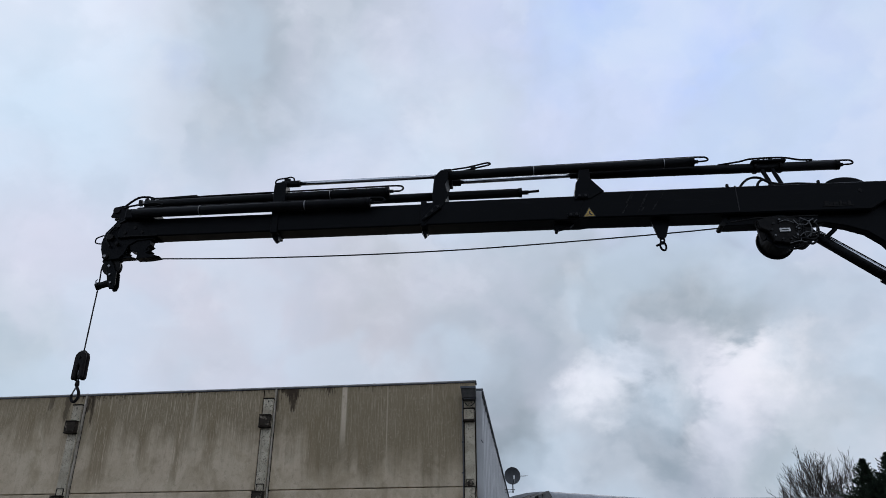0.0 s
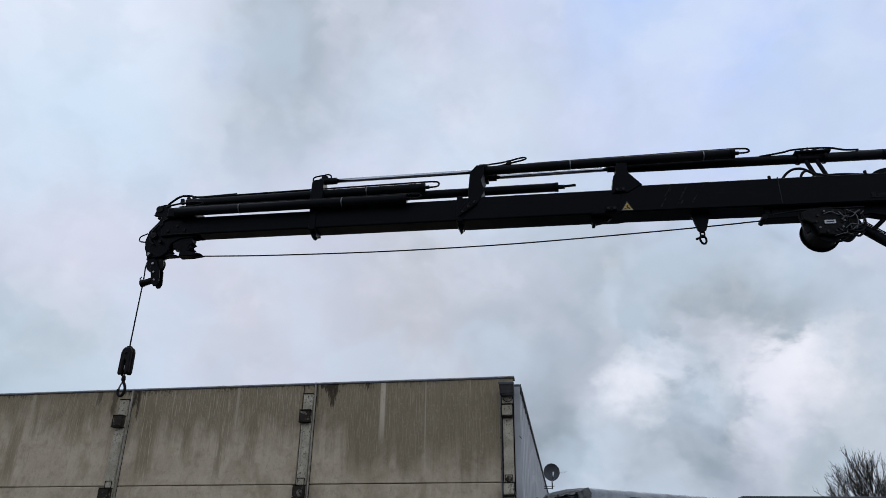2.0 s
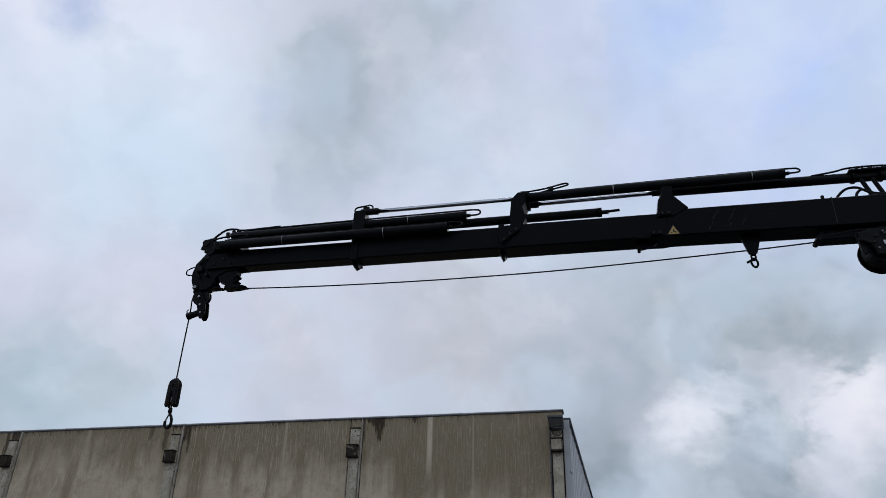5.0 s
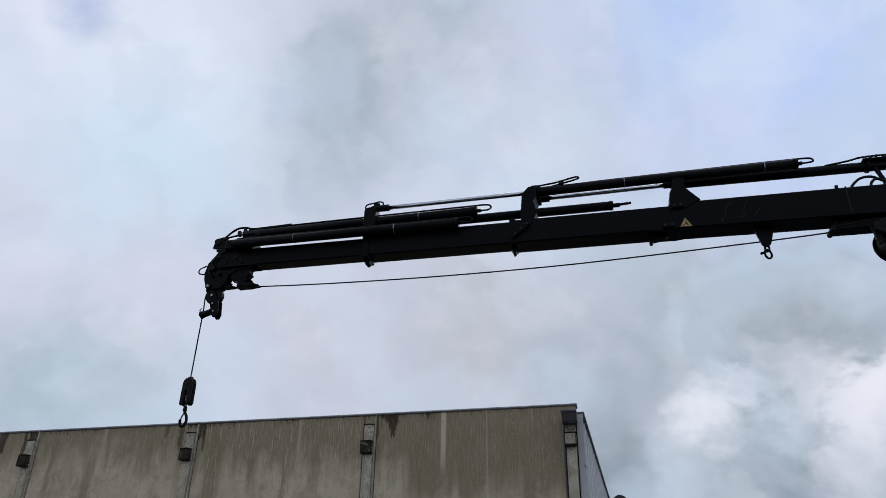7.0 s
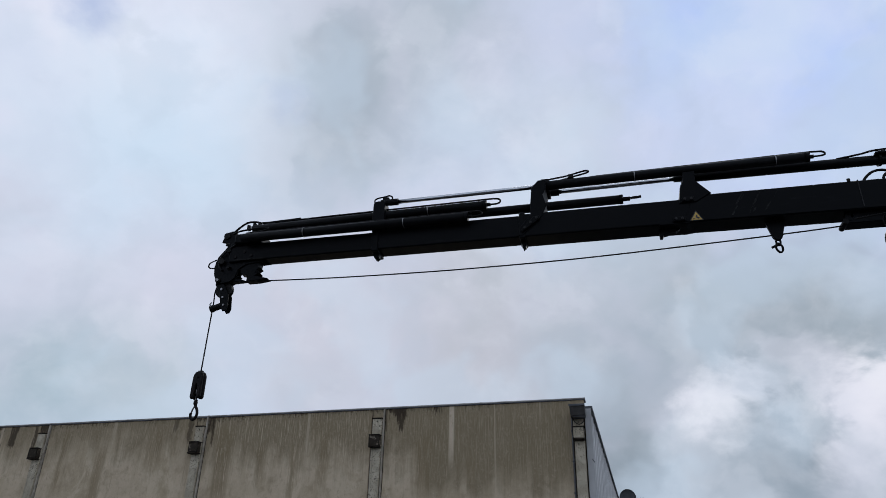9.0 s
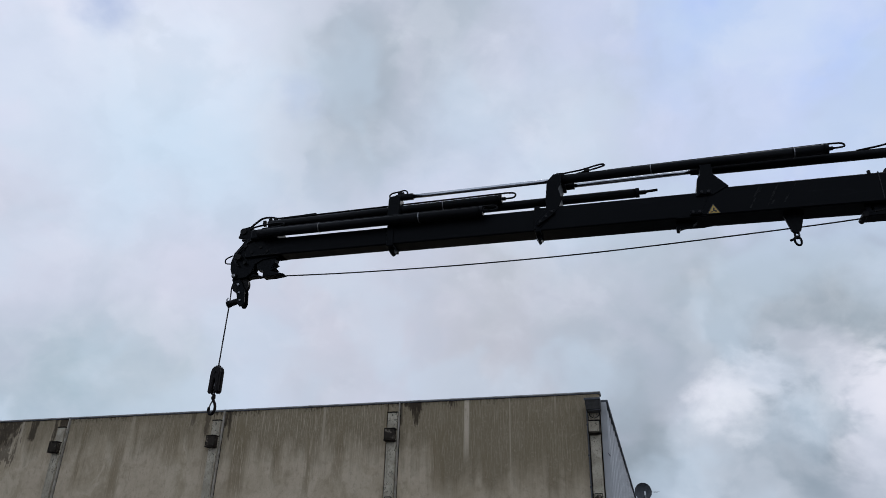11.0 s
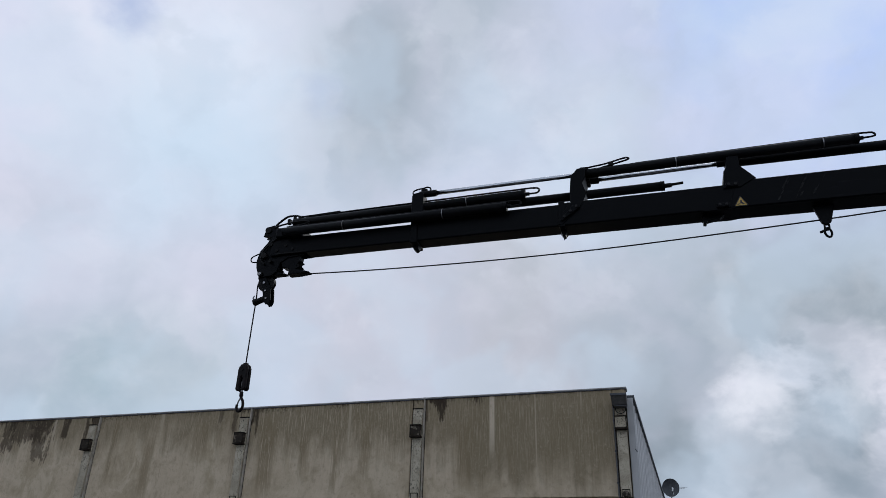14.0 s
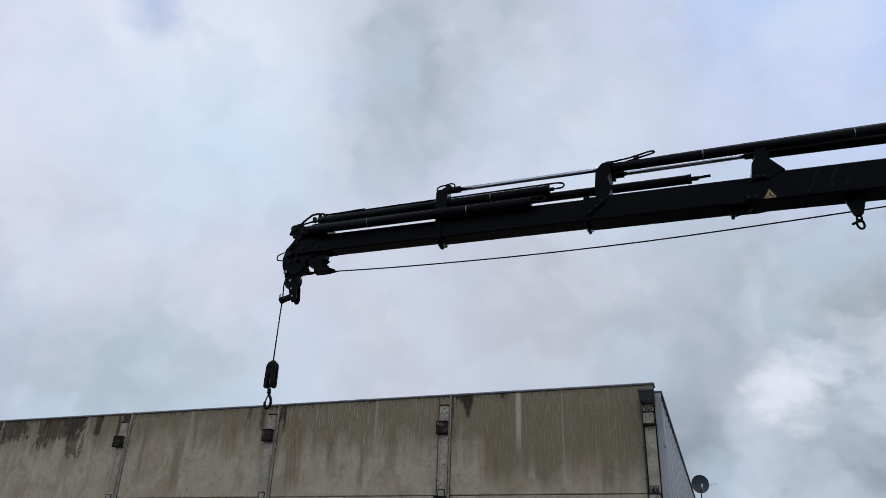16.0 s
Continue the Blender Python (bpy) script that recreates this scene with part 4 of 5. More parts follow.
rod(bm, (-5.830, 0.065, 5.20), (-5.830, 0.235, 5.20), 0.035, 16)
pin = cpart("pivot_pin", bm, M_DARK)
bm = B()
rod(bm, (-5.83, 0.055, 5.20), (-5.83, 0.066, 5.20), 0.02, 12)
cpart("pin_end", bm, M_STEEL, pin, "bare steel pin end")
bm = B()
sweep(bm, curve_pts([(-5.910, 0.1, 5.50), (-6.0, 0.1, 5.46), (-6.0, 0.1, 5.40), (-5.910, 0.1, 5.38)], 5), 0.009, 6)
cpart("handle", bm, M_HOSE, None, "", True)
for x, z, r in ((-5.72, 5.60, 0.03), (-5.80, 5.45, 0.04), (-5.62, 5.50, 0.022), (-5.70, 5.36, 0.022), (-5.50, 5.56, 0.02), (-5.40, 5.50, 0.02)):
    bm = B()
    rod(bm, (x, 0.04, z), (x, 0.09, z), r, 12)
    cpart("head_bolt", bm, M_DARK)
bm = B()
sweep(bm, curve_pts([(-5.60, 0.03, 5.68), (-5.72, 0.05, 5.62), (-5.82, 0.06, 5.52), (-5.84, 0.06, 5.40), (-5.78, 0.06, 5.32)], 5), 0.012, 8)
cpart("hydraulic_hose", bm, M_HOSE, None, "", True)
bm = B()
box(bm, -5.62, -5.20, 0.045, 0.255, 5.44, 5.46, 0.006)
cpart("wear_strip", bm, M_DARK)
# pipes and fittings over the head
bm = B()
sweep(bm, curve_pts([(-5.72, 0.10, 5.88), (-5.66, 0.10, 5.94), (-5.55, 0.10, 6.01), (-5.42, 0.10, 6.01), (-5.3, 0.10, 5.985), (-4.8, 0.10, 6.0)], 5), 0.014, 8)
cpart("hydraulic_pipe", bm, M_HOSE, None, "", True)
bm = B()
sweep(bm, curve_pts([(-5.70, 0.06, 5.84), (-5.60, 0.04, 5.86), (-5.35, 0.02, 5.875), (-5.2, 0.02, 5.86), (-5.25, 0.02, 5.83), (-5.5, 0.02, 5.81)], 5), 0.012, 8)
cpart("hydraulic_pipe", bm, M_HOSE, None, "", True)
for x, z in ((-5.44, 5.965), (-5.37, 5.975), (-5.26, 5.965), (-5.52, 5.945), (-4.3, 5.975)):
    bm = B()
    box(bm, x - 0.022, x + 0.022, 0.08, 0.13, z - 0.05, z + 0.025, 0.008)
    cpart("fitting", bm, M_DARK)
bm = B()
box(bm, -5.64, -5.27, -0.01, 0.28, 5.66, 5.80, 0.02)
cpart("cylinder_mount", bm, M_BLACK)
bm = B()
sweep(bm, curve_pts([(-5.1, 0.12, 5.985), (-4.5, 0.12, 5.99), (-3.85, 0.12, 6.0)], 5), 0.010, 8)
cpart("hydraulic_pipe", bm, M_HOSE, None, "", True)
# rope guides under the tip
bm = B()
prism(bm, [(-5.52, 5.42), (-5.30, 5.42), (-5.31, 5.36), (-5.28, 5.345), (-5.32, 5.32), (-5.34, 5.28), (-5.28, 5.275), (-5.34, 5.24), (-5.24, 5.215), (-5.16, 5.19), (-5.30, 5.172), (-5.45, 5.17), (-5.44, 5.25), (-5.54, 5.28), (-5.56, 5.36)], 0.10, 0.22, 0.005)
cpart("rope_guide", bm, M_BLACK)
bm = B()
prism(bm, [(-5.70, 5.175), (-5.47, 5.185), (-5.54, 5.21), (-5.60, 5.225), (-5.55, 5.25), (-5.61, 5.265), (-5.64, 5.33), (-5.74, 5.34)], 0.11, 0.20, 0.005)
cpart("rope_guide", bm, M_BLACK)
# sheave block hanging from the tip
bm = B()
rod(bm, (-5.755, 0.125, 5.085), (-5.755, 0.145, 5.085), 0.113, 28)
rod(bm, (-5.755, 0.165, 5.085), (-5.755, 0.185, 5.085), 0.113, 28)
rod(bm, (-5.755, 0.14, 5.085), (-5.755, 0.17, 5.085), 0.10, 28)
sheave = cpart("rope_sheave", bm, M_DARK)
bm = B()
rod(bm, (-5.765, 0.085, 5.08), (-5.765, 0.22, 5.08), 0.016, 14)
cpart("axle", bm, M_STEEL, sheave, "bare steel axle end")
for y0 in (0.10, 0.19):
    bm = B()
    prism(bm, [(-5.86, 5.22), (-5.80, 5.22), (-5.72, 5.11), (-5.665, 5.0), (-5.65, 4.84), (-5.67, 4.79), (-5.71, 4.785), (-5.745, 4.83), (-5.77, 4.93), (-5.80, 5.06), (-5.87, 5.15)], y0, y0 + 0.02, 0.005)
    ch = cpart("cheek_plate", bm, M_BLACK, sheave)
    for x, z in ((-5.735, 4.97), (-5.71, 4.865)):
        bm = B()
        rod(bm, (x, y0 - 0.012, z), (x, y0 + 0.04, z), 0.013, 10)
        cpart("bolt", bm, M_STEEL, ch)
bm = B()
rod(bm, (-5.70, 0.15, 4.90), (-5.89, 0.15, 4.84), 0.04, 16)
rod(bm, (-5.87, 0.15, 4.848), (-5.905, 0.15, 4.837), 0.046, 16)
cpart("rope_roller", bm, M_DARK, sheave)
bm = B()
sweep(bm, curve_pts([(-5.88, 0.12, 4.87), (-5.91, 0.12, 4.89), (-5.89, 0.12, 4.92)], 4), 0.008, 6)
cpart("rope_pin", bm, M_STEEL, sheave)

# winch rope: sags under the boom, over the sheave, down to the hook block
bm = B()
sweep(bm, curve_pts([(1.95, 0.15, 5.33), (1.15, 0.15, 5.268), (0.0, 0.15, 5.205), (-1.26, 0.15, 5.150), (-2.3, 0.15, 5.130), (-3.2, 0.15, 5.128), (-4.3, 0.15, 5.145), (-5.16, 0.15, 5.175), (-5.62, 0.15, 5.195), (-5.75, 0.15, 5.205), (-5.85, 0.15, 5.165), (-5.885, 0.15, 5.07), (-5.88, 0.15, 4.9), (-5.885, 0.15, 4.5), (-5.89, 0.15, 3.99)], 6), 0.0085, 8)
cpart("winch_rope", bm, M_ROPE, None, "thin oiled steel wire rope", True)

# shackle eye under the main boom
bm = B()
prism(bm, [(0.71, 5.42), (0.93, 5.42), (0.865, 5.21), (0.83, 5.18), (0.80, 5.18), (0.77, 5.21)], 0.13, 0.17, 0.005)
lug = cpart("lifting_lug", bm, M_BLACK)
bm = B()
sweep(bm, [(0.815 + 0.022 * math.cos(a), 0.15, 5.165 + 0.045 * math.sin(a)) for a in [i * math.pi / 8 for i in range(16)]], 0.011, 8, True)
cpart("shackle", bm, M_DARK, lug, "", True)
bm = B()
sweep(bm, [(0.815 + 0.036 * math.cos(a) + 0.015 * math.sin(a), 0.15 + 0.028 * math.cos(a), 5.092 + 0.042 * math.sin(a) - 0.02 * math.cos(a)) for a in [i * math.pi / 9 for i in range(18)]], 0.012, 8, True)
rod(bm, (0.74, 0.15, 5.10), (0.80, 0.15, 5.125), 0.014, 8)
cpart("shackle", bm, M_DARK, lug, "", True)

# winch under the boom
bm = B()
prism(bm, [(1.49, 5.285), (1.49, 5.33), (1.58, 5.36), (1.58, 5.42), (2.60, 5.42), (2.52, 5.30), (2.0, 5.285), (1.8, 5.285)], 0.08, 0.25, 0.006)
winch = cpart("winch", bm, M_BLACK, None, "black hydraulic rope winch under the boom")
bm = B()
rod(bm, (1.495, 0.07, 5.308), (1.495, 0.26, 5.308), 0.030, 18)
cpart("rope_roller", bm, M_DARK, winch)
bm = B()
box(bm, 1.50, 1.56, 0.075, 0.10, 5.31, 5.42, 0.006)
cpart("roller_lug", bm, M_BLACK, winch)
bm = B()
rod(bm, (2.11, 0.02, 5.15), (2.11, 0.30, 5.15), 0.185, 32)
cpart("drum", bm, M_DARK, winch)
bm = B()
rod(bm, (2.11, 0.006, 5.15), (2.11, 0.03, 5.15), 0.21, 32)
cpart("drum_flange", bm, M_BLACK, winch)
bm = B()
rod(bm, (2.11, 0.285, 5.15), (2.11, 0.31, 5.15), 0.21, 32)
cpart("drum_flange", bm, M_BLACK, winch)
bm = B()
prism(bm, [(1.830, 5.275), (1.950, 5.315), (2.250, 5.295), (2.310, 5.215), (2.280, 5.035), (2.150, 4.985), (1.980, 5.015), (1.940, 5.135), (1.850, 5.185)], -0.05, 0.004, 0.008)
cover = cpart("gear_cover", bm, M_DARK, winch)
for a in range(10):
    bm = B()
    rod(bm, (2.11 + 0.145 * math.cos(a * 0.628), -0.07, 5.15 + 0.125 * math.sin(a * 0.628)), (2.11 + 0.145 * math.cos(a * 0.628), -0.048, 5.15 + 0.125 * math.sin(a * 0.628)), 0.013, 6)
    cpart("bolt", bm, M_PIPESTEEL if a % 3 == 0 else M_BOLT, cover)
bm = B()
box(bm, 2.05, 2.165, -0.062, -0.052, 5.12, 5.165, 0.003)
cpart("rating_plate", bm, M_PLATE, cover, "pale rating plate")
bm = B()
box(bm, 2.07, 2.145, -0.065, -0.063, 5.137, 5.149)
cpart("plate_print", bm, M_SIGNBLACK, cover)
bm = B()
sweep(bm, curve_pts([(1.850, 0.0, 5.295), (1.820, -0.02, 5.275), (1.820, -0.02, 5.205), (1.900, -0.02, 5.185), (1.950, -0.02, 5.245), (1.910, 0.0, 5.295)], 5), 0.011, 6)
cpart("lever", bm, M_DARK, winch, "", True)
bm = B()
sweep(bm, [(1.550, -0.03, 5.275), (1.850, -0.03, 5.315), (2.500, -0.03, 5.315)], 0.010, 6)
cpart("guard_bar", bm, M_DARK, winch)
bm = B()
rod(bm, (2.370, 0.02, 5.115), (2.370, 0.25, 5.115), 0.09, 18)
rod(bm, (2.370, -0.04, 5.115), (2.370, 0.02, 5.115), 0.06, 18)
cpart("motor", bm, M_DARK, winch)
random.seed(4)
for i in range(22):
    x, z = 2.21 + 0.24 * random.random(), 5.02 + 0.24 * random.random()
    bm = B()
    q = (x + random.uniform(-0.06, 0.06), -0.06, z + random.uniform(-0.06, 0.06))
    rod(bm, (x, -0.05, z), q, 0.005 + 0.006 * random.random(), 8)
    cpart("valve_fitting", bm, M_PIPESTEEL if i % 3 == 0 else M_BOLT, winch)
for pts in ([(2.350, -0.03, 5.055), (2.450, -0.04, 5.075), (2.470, -0.04, 5.155), (2.430, -0.04, 5.245), (2.350, -0.03, 5.285)],
            [(2.150, -0.03, 5.015), (2.270, -0.05, 5.035), (2.390, -0.05, 5.015), (2.450, -0.04, 5.065)],
            [(2.19, -0.02, 4.96), (2.26, -0.04, 4.965), (2.34, -0.04, 5.01), (2.41, -0.02, 5.05)],
            [(2.14, 0.0, 4.93), (2.22, -0.03, 4.93), (2.31, -0.03, 4.99), (2.42, 0.05, 5.01), (2.5, 0.1, 5.08)],
            [(2.230, -0.02, 5.275), (2.280, -0.05, 5.225), (2.310, -0.05, 5.165), (2.290, -0.04, 5.095)]):
    bm = B()
    sweep(bm, curve_pts(pts, 5), 0.013, 8)
    cpart("hydraulic_hose", bm, M_HOSE, winch, "", True)
for pts in ([(2.210, -0.07, 5.255), (2.250, -0.08, 5.195), (2.330, -0.08, 5.185), (2.390, -0.07, 5.245)],
            [(2.250, -0.07, 5.055), (2.310, -0.08, 5.095), (2.410, -0.08, 5.085), (2.450, -0.06, 5.155)],
            [(2.290, -0.07, 5.275), (2.370, -0.08, 5.215), (2.380, -0.08, 5.115), (2.350, -0.07, 5.035)],
            [(2.130, -0.06, 4.975), (2.230, -0.07, 4.995), (2.310, -0.07, 4.975)],
            [(2.050, -0.06, 5.235), (2.130, -0.07, 5.255), (2.210, -0.07, 5.215)]):
    bm = B()
    sweep(bm, curve_pts(pts, 5), 0.006, 6)
    cpart("steel_pipe", bm, M_PIPESTEEL, winch, "", True)
bm = B()
prism(bm, [(1.84, 5.22), (1.90, 5.22), (1.91, 5.06), (1.87, 5.05), (1.85, 5.10)], 0.0, 0.05, 0.005)
cpart("rope_tensioner", bm, M_DARK, winch)

# knee, lower boom, column and base
bm = B()
prism(bm, [(3.12, 5.41), (2.38, 5.41), (2.44, 5.30), (2.52, 5.275), (2.62, 5.29), (2.72, 5.265), (2.86, 5.232), (3.06, 5.155), (3.21, 5.03), (3.47, 4.65), (5.02, 3.05), (5.38, 3.05), (5.40, 3.40), (3.72, 5.10), (3.58, 5.52), (3.42, 5.62)], 0.10, 0.22, 0.012)
lower = cpart("lower_boom", bm, M_BLACK)
bm = B()
rod(bm, (3.40, -0.02, 5.55), (3.40, 0.32, 5.55), 0.07, 20)
cpart("knee_pin", bm, M_DARK, lower)
bm = B()
rod(bm, (2.48, 0.15, 5.165), (3.15, 0.15, 4.62), 0.055, 20)
knee = cpart("knee_cylinder", bm, M_BLACK2, None, "black knee cylinder", True)
bm = B()
rod(bm, (2.54, 0.18, 5.185), (3.40, 0.18, 4.505), 0.04, 18)
cpart("piston_rod", bm, M_CHROME, knee, "chromed piston rod", True)
bm = B()
rod(bm, (3.13, 0.15, 4.636), (3.24, 0.15, 4.547), 0.078, 20)
rod(bm, (3.24, 0.15, 4.547), (4.55, 0.15, 3.50), 0.07, 20)
cpart("cylinder_foot", bm, M_BLACK2, knee)
bm = B()
rod(bm, (2.58, 0.15, 5.09), (2.74, 0.15, 5.225), 0.024, 10)
cpart("link", bm, M_BLACK, knee)
bm = B()
sweep(bm, curve_pts([(2.56, 0.19, 5.235), (2.9, 0.19, 4.97), (3.3, 0.19, 4.655), (3.6, 0.19, 4.42)], 4), 0.014, 8)
cpart("hydraulic_hose", bm, M_HOSE, knee, "", True)
bm = B()
rod(bm, (5.2, 0.15, 0.75), (5.2, 0.15, 3.35), 0.24, 28, 0.20)
cpart("column", bm, M_BLACK)
bm = B()
box(bm, 4.75, 5.65, -0.35, 0.65, 0.45, 0.85, 0.03)
cpart("slewing_base", bm, M_BLACK)
for y0 in (-1.3, 1.3):
    bm = B()
    box(bm, 5.1, 5.3, 0.15 + min(y0, 0), 0.15 + max(y0, 0), 0.50, 0.68, 0.015)
    leg = cpart("stabiliser", bm, M_BLACK)
    bm = B()
    rod(bm, (5.2, 0.15 + y0, 0.03), (5.2, 0.15 + y0, 0.9), 0.06, 16)
    rod(bm, (5.2, 0.15 + y0, 0.0), (5.2, 0.15 + y0, 0.035), 0.2, 20)
    cpart("stabiliser_foot", bm, M_DARK, leg)

# ---- hook block on the rope ----
hb = thing("hook_block", CRANE @ pose(-5.89 - U0, 0.0, 3.45, 0, 0, -12), "dark cast hook block with swivel hook on the winch rope", "hook block")
for s in (-1, 1):
    bm = B()
    prism(bm, [(-0.035, 0.575), (-0.062, 0.55), (-0.076, 0.51), (-0.080, 0.27), (-0.06, 0.245), (-0.018, 0.25), (-0.014, 0.40), (0.0, 0.42), (0.014, 0.40), (0.018, 0.25), (0.06, 0.245), (0.080, 0.27), (0.076, 0.51), (0.062, 0.55), (0.035, 0.575)], s * 0.004, s * 0.045, 0.012)
    part("cheek", bm, M_HOOK, hb)
bm = B()
box(bm, -0.03, 0.03, -0.02, 0.02, 0.55, 0.592, 0.006)
part("rope_socket", bm, M_HOOK, hb)
bm = B()
rod(bm, (0, -0.055, 0.50), (0, 0.055, 0.50), 0.014, 12)
part("pin", bm, M_DARK, hb)
bm = B()
rod(bm, (0, 0, 0.22), (0, 0, 0.46), 0.013, 10)
rod(bm, (0, 0, 0.30), (0, 0, 0.36), 0.022, 10)
part("swivel_shank", bm, M_STEEL, hb, "bare steel shank")
bm = B()
rod(bm, (0, 0, 0.192), (0, 0, 0.235), 0.026, 14, 0.020)
rod(bm, (0, 0, 0.172), (0, 0, 0.192), 0.018, 14, 0.026)
part("swivel", bm, M_HOOK, hb)
bm = B()
sweep(bm, curve_pts([(0.0, 0, 0.178), (0.012, 0, 0.155), (0.034, 0, 0.125), (0.048, 0, 0.085), (0.046, 0, 0.045), (0.026, 0, 0.010), (0.0, 0, 0.0), (-0.027, 0, 0.011), (-0.045, 0, 0.045), (-0.046, 0, 0.082)], 4), 0.0165, 10)
part("hook", bm, M_HOOK, hb, "", True)
bm = B()
sweep(bm, [(-0.004, 0, 0.165), (-0.028, 0, 0.122), (-0.044, 0, 0.080)], 0.009, 8)
part("safety_latch", bm, M_STEEL, hb)

# ---- parked trailer with a tarpaulin cover ----
TR_A = math.atan2(25.39 - 22.44, 8.17 - 2.95)
TRAILER = Matrix.Translation((2.95, 22.44, 0)) @ Matrix.Rotation(TR_A, 4, "Z")
trailer = thing("tarpaulin_trailer", TRAILER, "dirty white tarpaulin-covered trailer with a crumpled grey end cover", "trailer")
TL, TW = 8.2, 2.5


def crumple(bm, amount, scale, seed):
    for v in bm.verts:
        n = noise.noise_vector(v.co * scale + Vector((seed, seed * 2, 0)))
        v.co += n * amount


bm = B()
# rounded tarp over bows: profile across the width
prof = [(0.0, 1.2), (0.0, 3.90), (0.03, 3.99), (0.12, 4.05), (0.5, 4.09), (1.25, 4.12), (2.0, 4.09), (2.38, 4.05), (2.47, 3.99), (2.5, 3.90), (2.5, 1.2)]
rows = []
NX = 40
for i in range(NX + 1):
    x = 0.30 + (TL - 0.30) * i / NX
    sag = 0.012 * math.sin(math.pi * ((x / 0.68) % 1.0))
    rows.append([bm.verts.new((x, y, z - (sag if z > 3.8 else 0))) for y, z in prof])
for a, b in zip(rows, rows[1:]):
    for j in range(len(prof) - 1):
        bm.faces.new((a[j], b[j], b[j + 1], a[j + 1]))
bm.faces.new(rows[0])
bm.faces.new(rows[-1][::-1])
bm.faces.new([r[0] for r in rows] + [r[-1] for r in rows[::-1]])
crumple(bm, 0.012, 3.0, 1)
cover = part("tarpaulin", bm, M_TARP, trailer, "dirty white tarpaulin", True)
bm = B()
rows = []
for i in range(15):
    x = -0.12 + 0.42 * i / 14
    k = i / 14
    rows.append([bm.verts.new((x, -0.03 + (2.56) * j / 24, (3.70 if j in (0, 24) else 3.90) + 0.17 * k - 0.10 * j / 24 + 0.016 * math.sin(j * 1.3 + i * 0.7) * (1 - 0.5 * k))) for j in range(25)])
low = [[bm.verts.new((v.co.x, v.co.y, v.co.z - 0.10)) for v in r] for r in rows]
for grid in (rows, low):
    for a, b in zip(grid, grid[1:]):
        for j in range(24):
            bm.faces.new((a[j], b[j], b[j + 1], a[j + 1]))
crumple(bm, 0.045, 3.2, 3)
part("crumpled_end_cover", bm, M_TARPDARK, trailer, "crumpled grey-brown tarpaulin gathered at the end")
for y in (0.02, 0.62, 1.25, 1.88, 2.44):
    bm = B()
    box(bm, 0.0, 0.06, y, y + 0.05, 1.15, 3.95, 0.006)
    part("end_post", bm, M_TARPDARK, trailer)
for z in (1.25, 2.0, 2.7, 3.4):
    bm = B()
    box(bm, 0.07, 0.11, 0.04, 2.46, z, z + 0.5, 0.006)
    part("end_board", bm, M_TARPDARK, trailer)
for i, (x, w, h) in enumerate(((1.72, 0.42, 0.42), (3.0, 0.30, 0.40), (3.4, 0.32, 0.40), (3.83, 0.34, 0.40), (4.27, 0.30, 0.40))):
    bm = B()
    box(bm, x, x + w, -0.030, -0.016, 3.86 - h, 3.86, 0.002)
    part("lettering_bar", bm, M_BLUE, cover, "blue print as a plain bar")
bm = B()
box(bm, 0.0, TL, 0.02, 2.48, 1.0, 1.14, 0.02)
part("bed", bm, M_TRIM, trailer)
bm = B()
for y in (0.7, 1.7):
    box(bm, 0.2, TL - 0.1, y, y + 0.12, 0.72, 0.998)
part("chassis", bm, M_DARK, trailer)
for x in (5.2, 6.5):
    for y in (0.28, 2.22):
        bm = B()
        rod(bm, (x, y - 0.17, 0.5), (x, y + 0.17, 0.5), 0.5, 28)
        wh = part("wheel", bm, M_RUBBER, trailer)
        bm = B()
        rod(bm, (x, y - 0.18, 0.5), (x, y + 0.18, 0.5), 0.27, 20)
        part("rim", bm, M_STEEL, wh)
for y in (0.5, 2.0):
    bm = B()
    rod(bm, (0.9, y, 0.0), (0.9, y, 1.0), 0.06, 12)
    part("support_leg", bm, M_DARK, trailer)

# ---- grey flat-roofed shed in front of the trees ----
shed = thing("storage_shed", pose(6.02, 18.22, 0, 0, 0, -2.5), "grey sheet-clad flat-roofed shed in the yard", "shed")
bm = B()
box(bm, 0.03, 3.39, 0.04, 1.9, 0.0, 3.28)
part("body", bm, M_SHED2, shed)
for i in range(5):
    bm = B()
    box(bm, 0.02 + i * 0.68, 0.69 + i * 0.68, 0.0, 0.038, 0.02, 3.30, 0.006)
    part("wall_panel", bm, M_SHED2 if i in (0, 1, 3) else M_SHED, shed)
bm = B()
prism(bm, [(0.0, 3.302), (3.43, 3.302), (3.43, 3.40), (0.06, 3.40)], -0.05, 1.95, 0.01)
part("roof", bm, M_SHED2, shed)


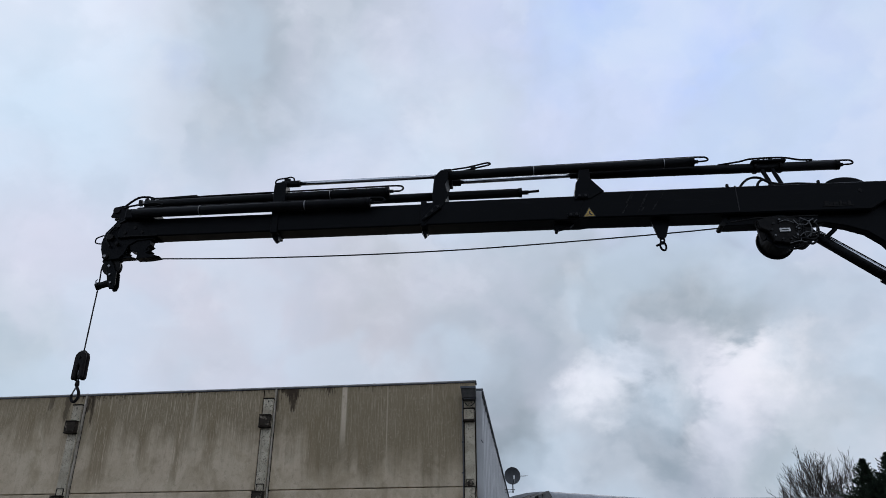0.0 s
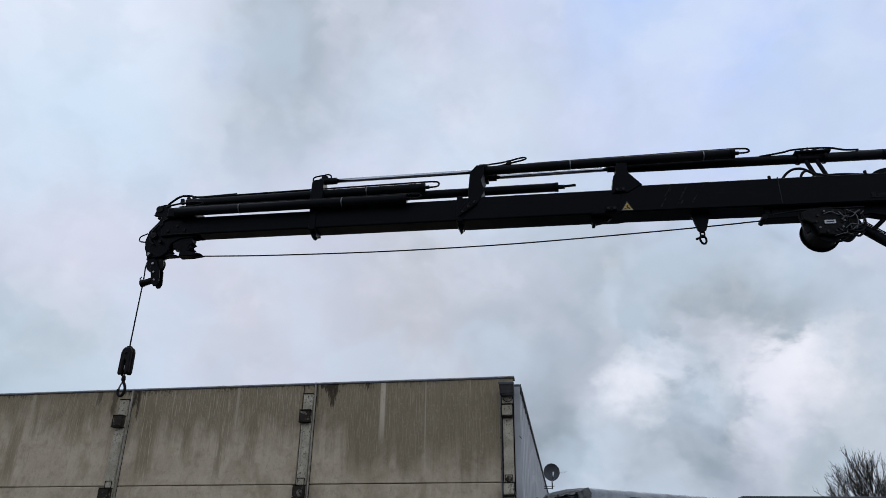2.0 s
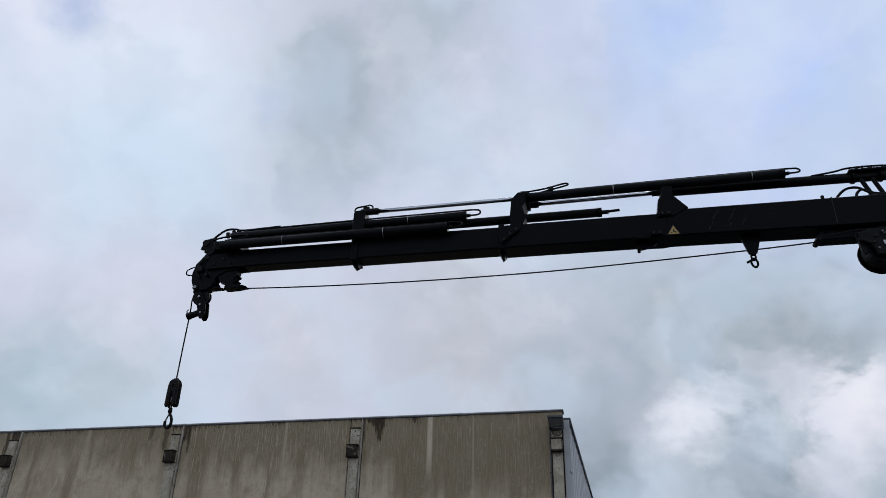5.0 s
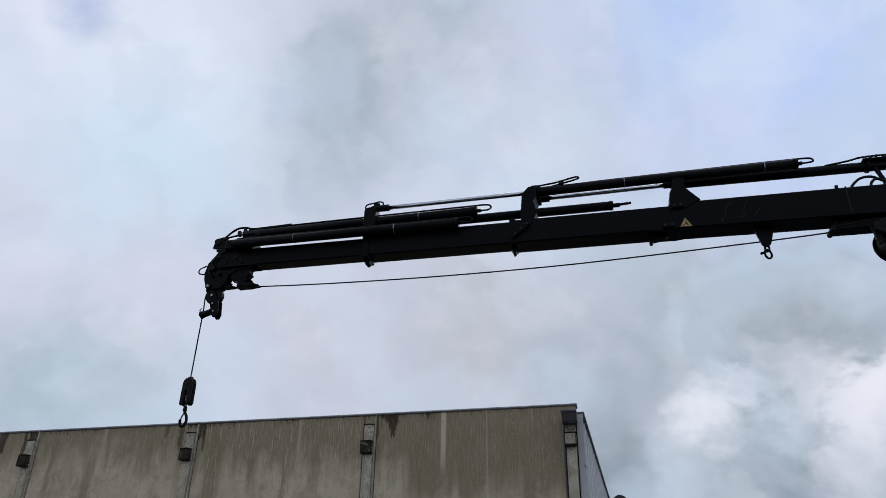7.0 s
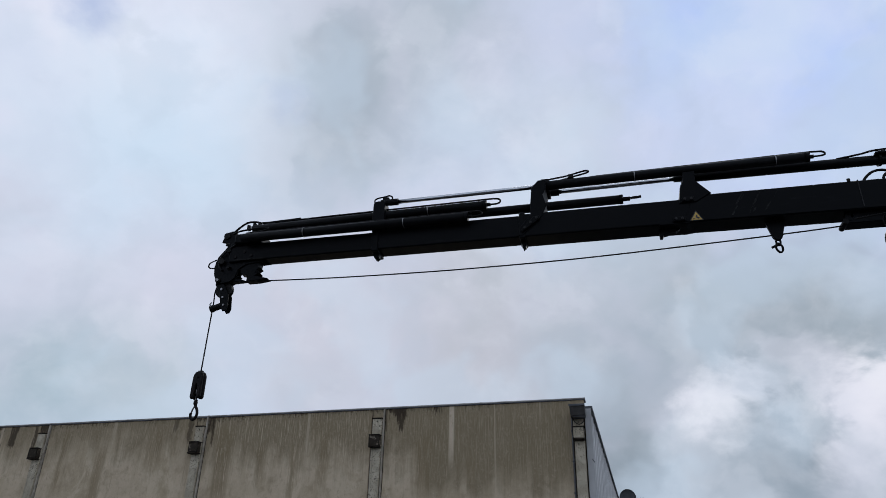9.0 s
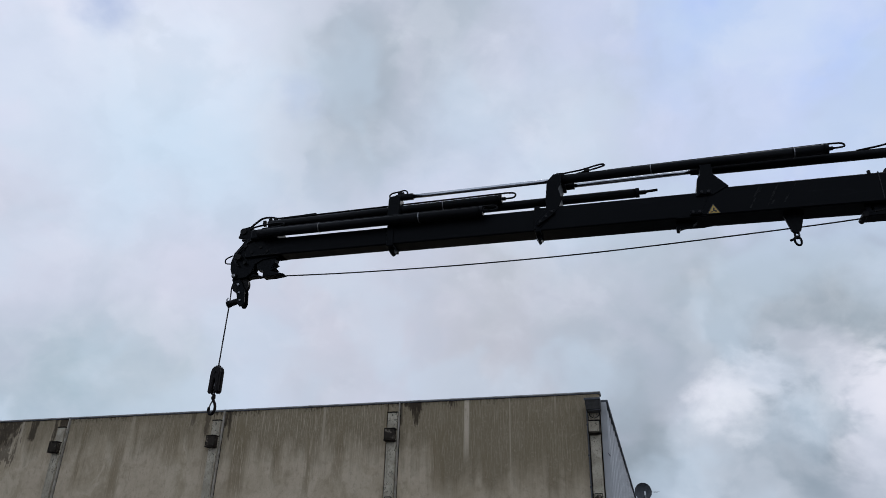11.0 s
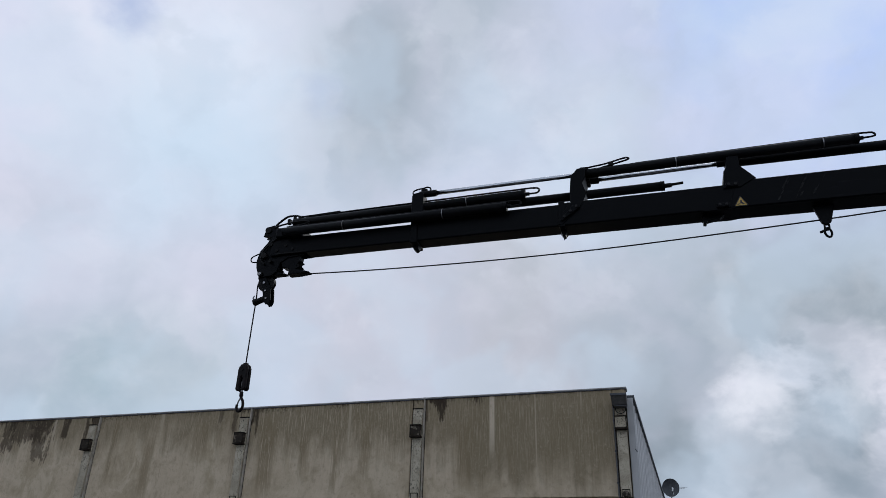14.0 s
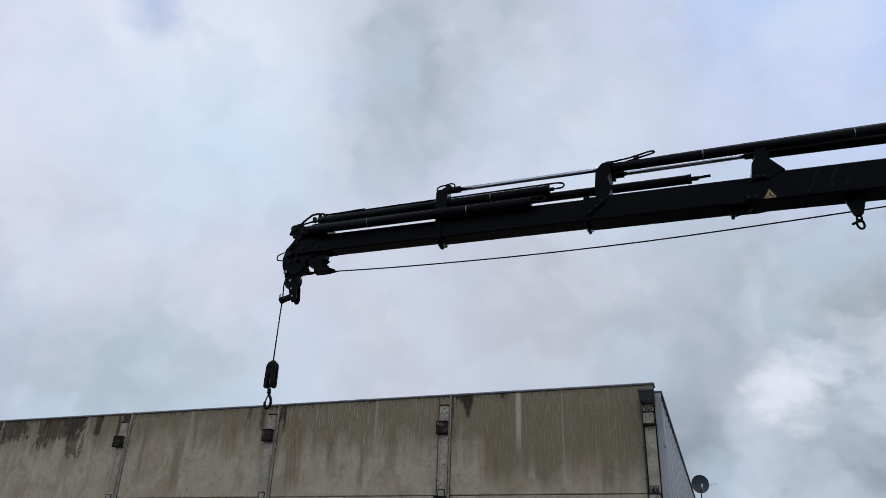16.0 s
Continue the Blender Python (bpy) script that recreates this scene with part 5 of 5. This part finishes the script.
# ---- trees ----
def bare_tree(at, height, seed, label):
    rng = random.Random(seed)
    t = thing("bare_tree", pose(*at), label, "tree")
    bm = B()

    def limb(p, d, length, r, level):
        n = 4
        pts = [p]
        for i in range(n):
            d = (d + Vector((rng.uniform(-1, 1), rng.uniform(-1, 1), rng.uniform(-0.4, 0.8))) * 0.13).normalized()
            pts.append(pts[-1] + d * length / n)
        seg = 7 if level < 2 else 4 if level < 4 else 3
        rings = []
        for i, q in enumerate(pts):
            rr = r * (1 - 0.6 * i / n)
            s = d.orthogonal().normalized()
            u = d.cross(s)
            rings.append([bm.verts.new(q + rr * (math.cos(2 * math.pi * j / seg) * s + math.sin(2 * math.pi * j / seg) * u)) for j in range(seg)])
        for a, b in zip(rings, rings[1:]):
            for j in range(seg):
                bm.faces.new((a[j], a[(j + 1) % seg], b[(j + 1) % seg], b[j]))
        if level >= 6:
            return
        k = (5, 4, 4, 4, 3, 2)[level]
        for c in range(k):
            f = 0.35 + 0.65 * (c + rng.random() * 0.6) / k if level else 0.55 + 0.45 * c / (k - 1)
            i = min(int(f * n), n - 1)
            q = pts[i].lerp(pts[i + 1], f * n - i if f * n - i <= 1 else 1)
            az = rng.uniform(0, 2 * math.pi) if level else c * 2.4 + rng.uniform(-0.4, 0.4)
            s = d.orthogonal().normalized()
            side = Matrix.Rotation(az, 3, d) @ s
            spread = rng.uniform(0.28, 0.62) if level else rng.uniform(0.3, 0.75)
            nd = (d * math.cos(spread) + side * math.sin(spread) + Vector((0, 0, 0.20))).normalized()
            limb(q, nd, length * rng.uniform(0.57, 0.76), r * 0.50 * (1 - 0.3 * f) + 0.0048, level + 1)

    limb(Vector((0, 0, 0)), Vector((0, 0, 1)), height * 0.26, height * 0.017, 0)
    part("trunk", bm, M_BARK, t)
    return t


def conifer(at, height, radius, seed):
    rng = random.Random(seed)
    t = thing("conifer", pose(*at), "dense dark green conifer with an uneven outline", "tree", "conifers at the edge of the yard")
    bm = B()
    rod(bm, (0, 0, 0), (0, 0, height * 0.97), 0.16, 8, 0.015)
    part("trunk", bm, M_BARK, t)
    bm = B()
    n = 760
    for i in range(n):
        f = (i / n) ** 0.85
        z = height * (0.08 + 0.89 * f)
        az = i * 2.39996 + rng.uniform(-0.5, 0.5)
        lump = 0.85 + 0.5 * noise.noise(Vector((1.6 * math.cos(az) + seed * 5, 1.6 * math.sin(az), z * 1.2)))
        reach = (radius * (1 - f) ** 0.95 * rng.uniform(0.45, 1.25) * lump + 0.05) * (1.2 if rng.random() < 0.1 else 1.0)
        out = Vector((math.cos(az), math.sin(az), 0))
        side = Vector((-out.y, out.x, 0))
        rise = rng.uniform(0.0, 0.45) + 0.5 * f
        count = 10 + int(reach * 16)
        for s in range(count):
            q = 0.12 + 0.88 * s / count
            # a spray of needles off the branch, shorter towards its tip
            root = out * (reach * q) + Vector((0, 0, z + rise * reach * q * (q - 0.45)))
            size = (0.07 + 0.20 * (1 - q) * min(reach, 1.4)) * rng.uniform(0.6, 1.25)
            swing = rng.choice((-1, 1)) * rng.uniform(0.2, 1.1)
            way = (out * math.cos(swing) + side * math.sin(swing) + Vector((0, 0, rng.uniform(-0.25, 0.45)))).normalized()
            wide = way.cross(Vector((rng.uniform(-0.4, 0.4), rng.uniform(-0.4, 0.4), 1))).normalized() * (0.016 + 0.12 * size)
            mid = root + way * size * 0.45
            bm.faces.new([bm.verts.new(v) for v in (root, mid + wide, root + way * size, mid - wide)])
            wide = wide.cross(way)
            bm.faces.new([bm.verts.new(v) for v in (root, mid + wide, root + way * size, mid - wide)])
    part("crown", bm, M_NEEDLE, t)
    return t


bare_tree((20.1, 40.25, 0), 13.4, 11, "leafless tree with fine grey-brown twigs against the sky")
conifer((19.75, 35.3, 0), 7.05, 4.1, 1)
conifer((20.75, 34.95, 0), 7.3, 4.2, 2)
conifer((21.75, 34.4, 0), 7.9, 4.5, 3)

# ---- concrete panels of the front, bay by bay ----
for i in range(BAYS):
    u1, u0 = -0.02 - BAY * i - 0.30, -0.02 - BAY * (i + 1) + 0.055
    for z0, z1, f0, f1 in ((0.02, 1.09, 0, 0.2), (1.11, 3.60, 0.2, 0.5), (3.62, 6.055, 0.5, 1)):
        bm = B()
        strip(bm, u0, u1, 0.0, 0.085, z0, z1, f0, f1)
        part("wall_panel", bm, M_CONC, hall)
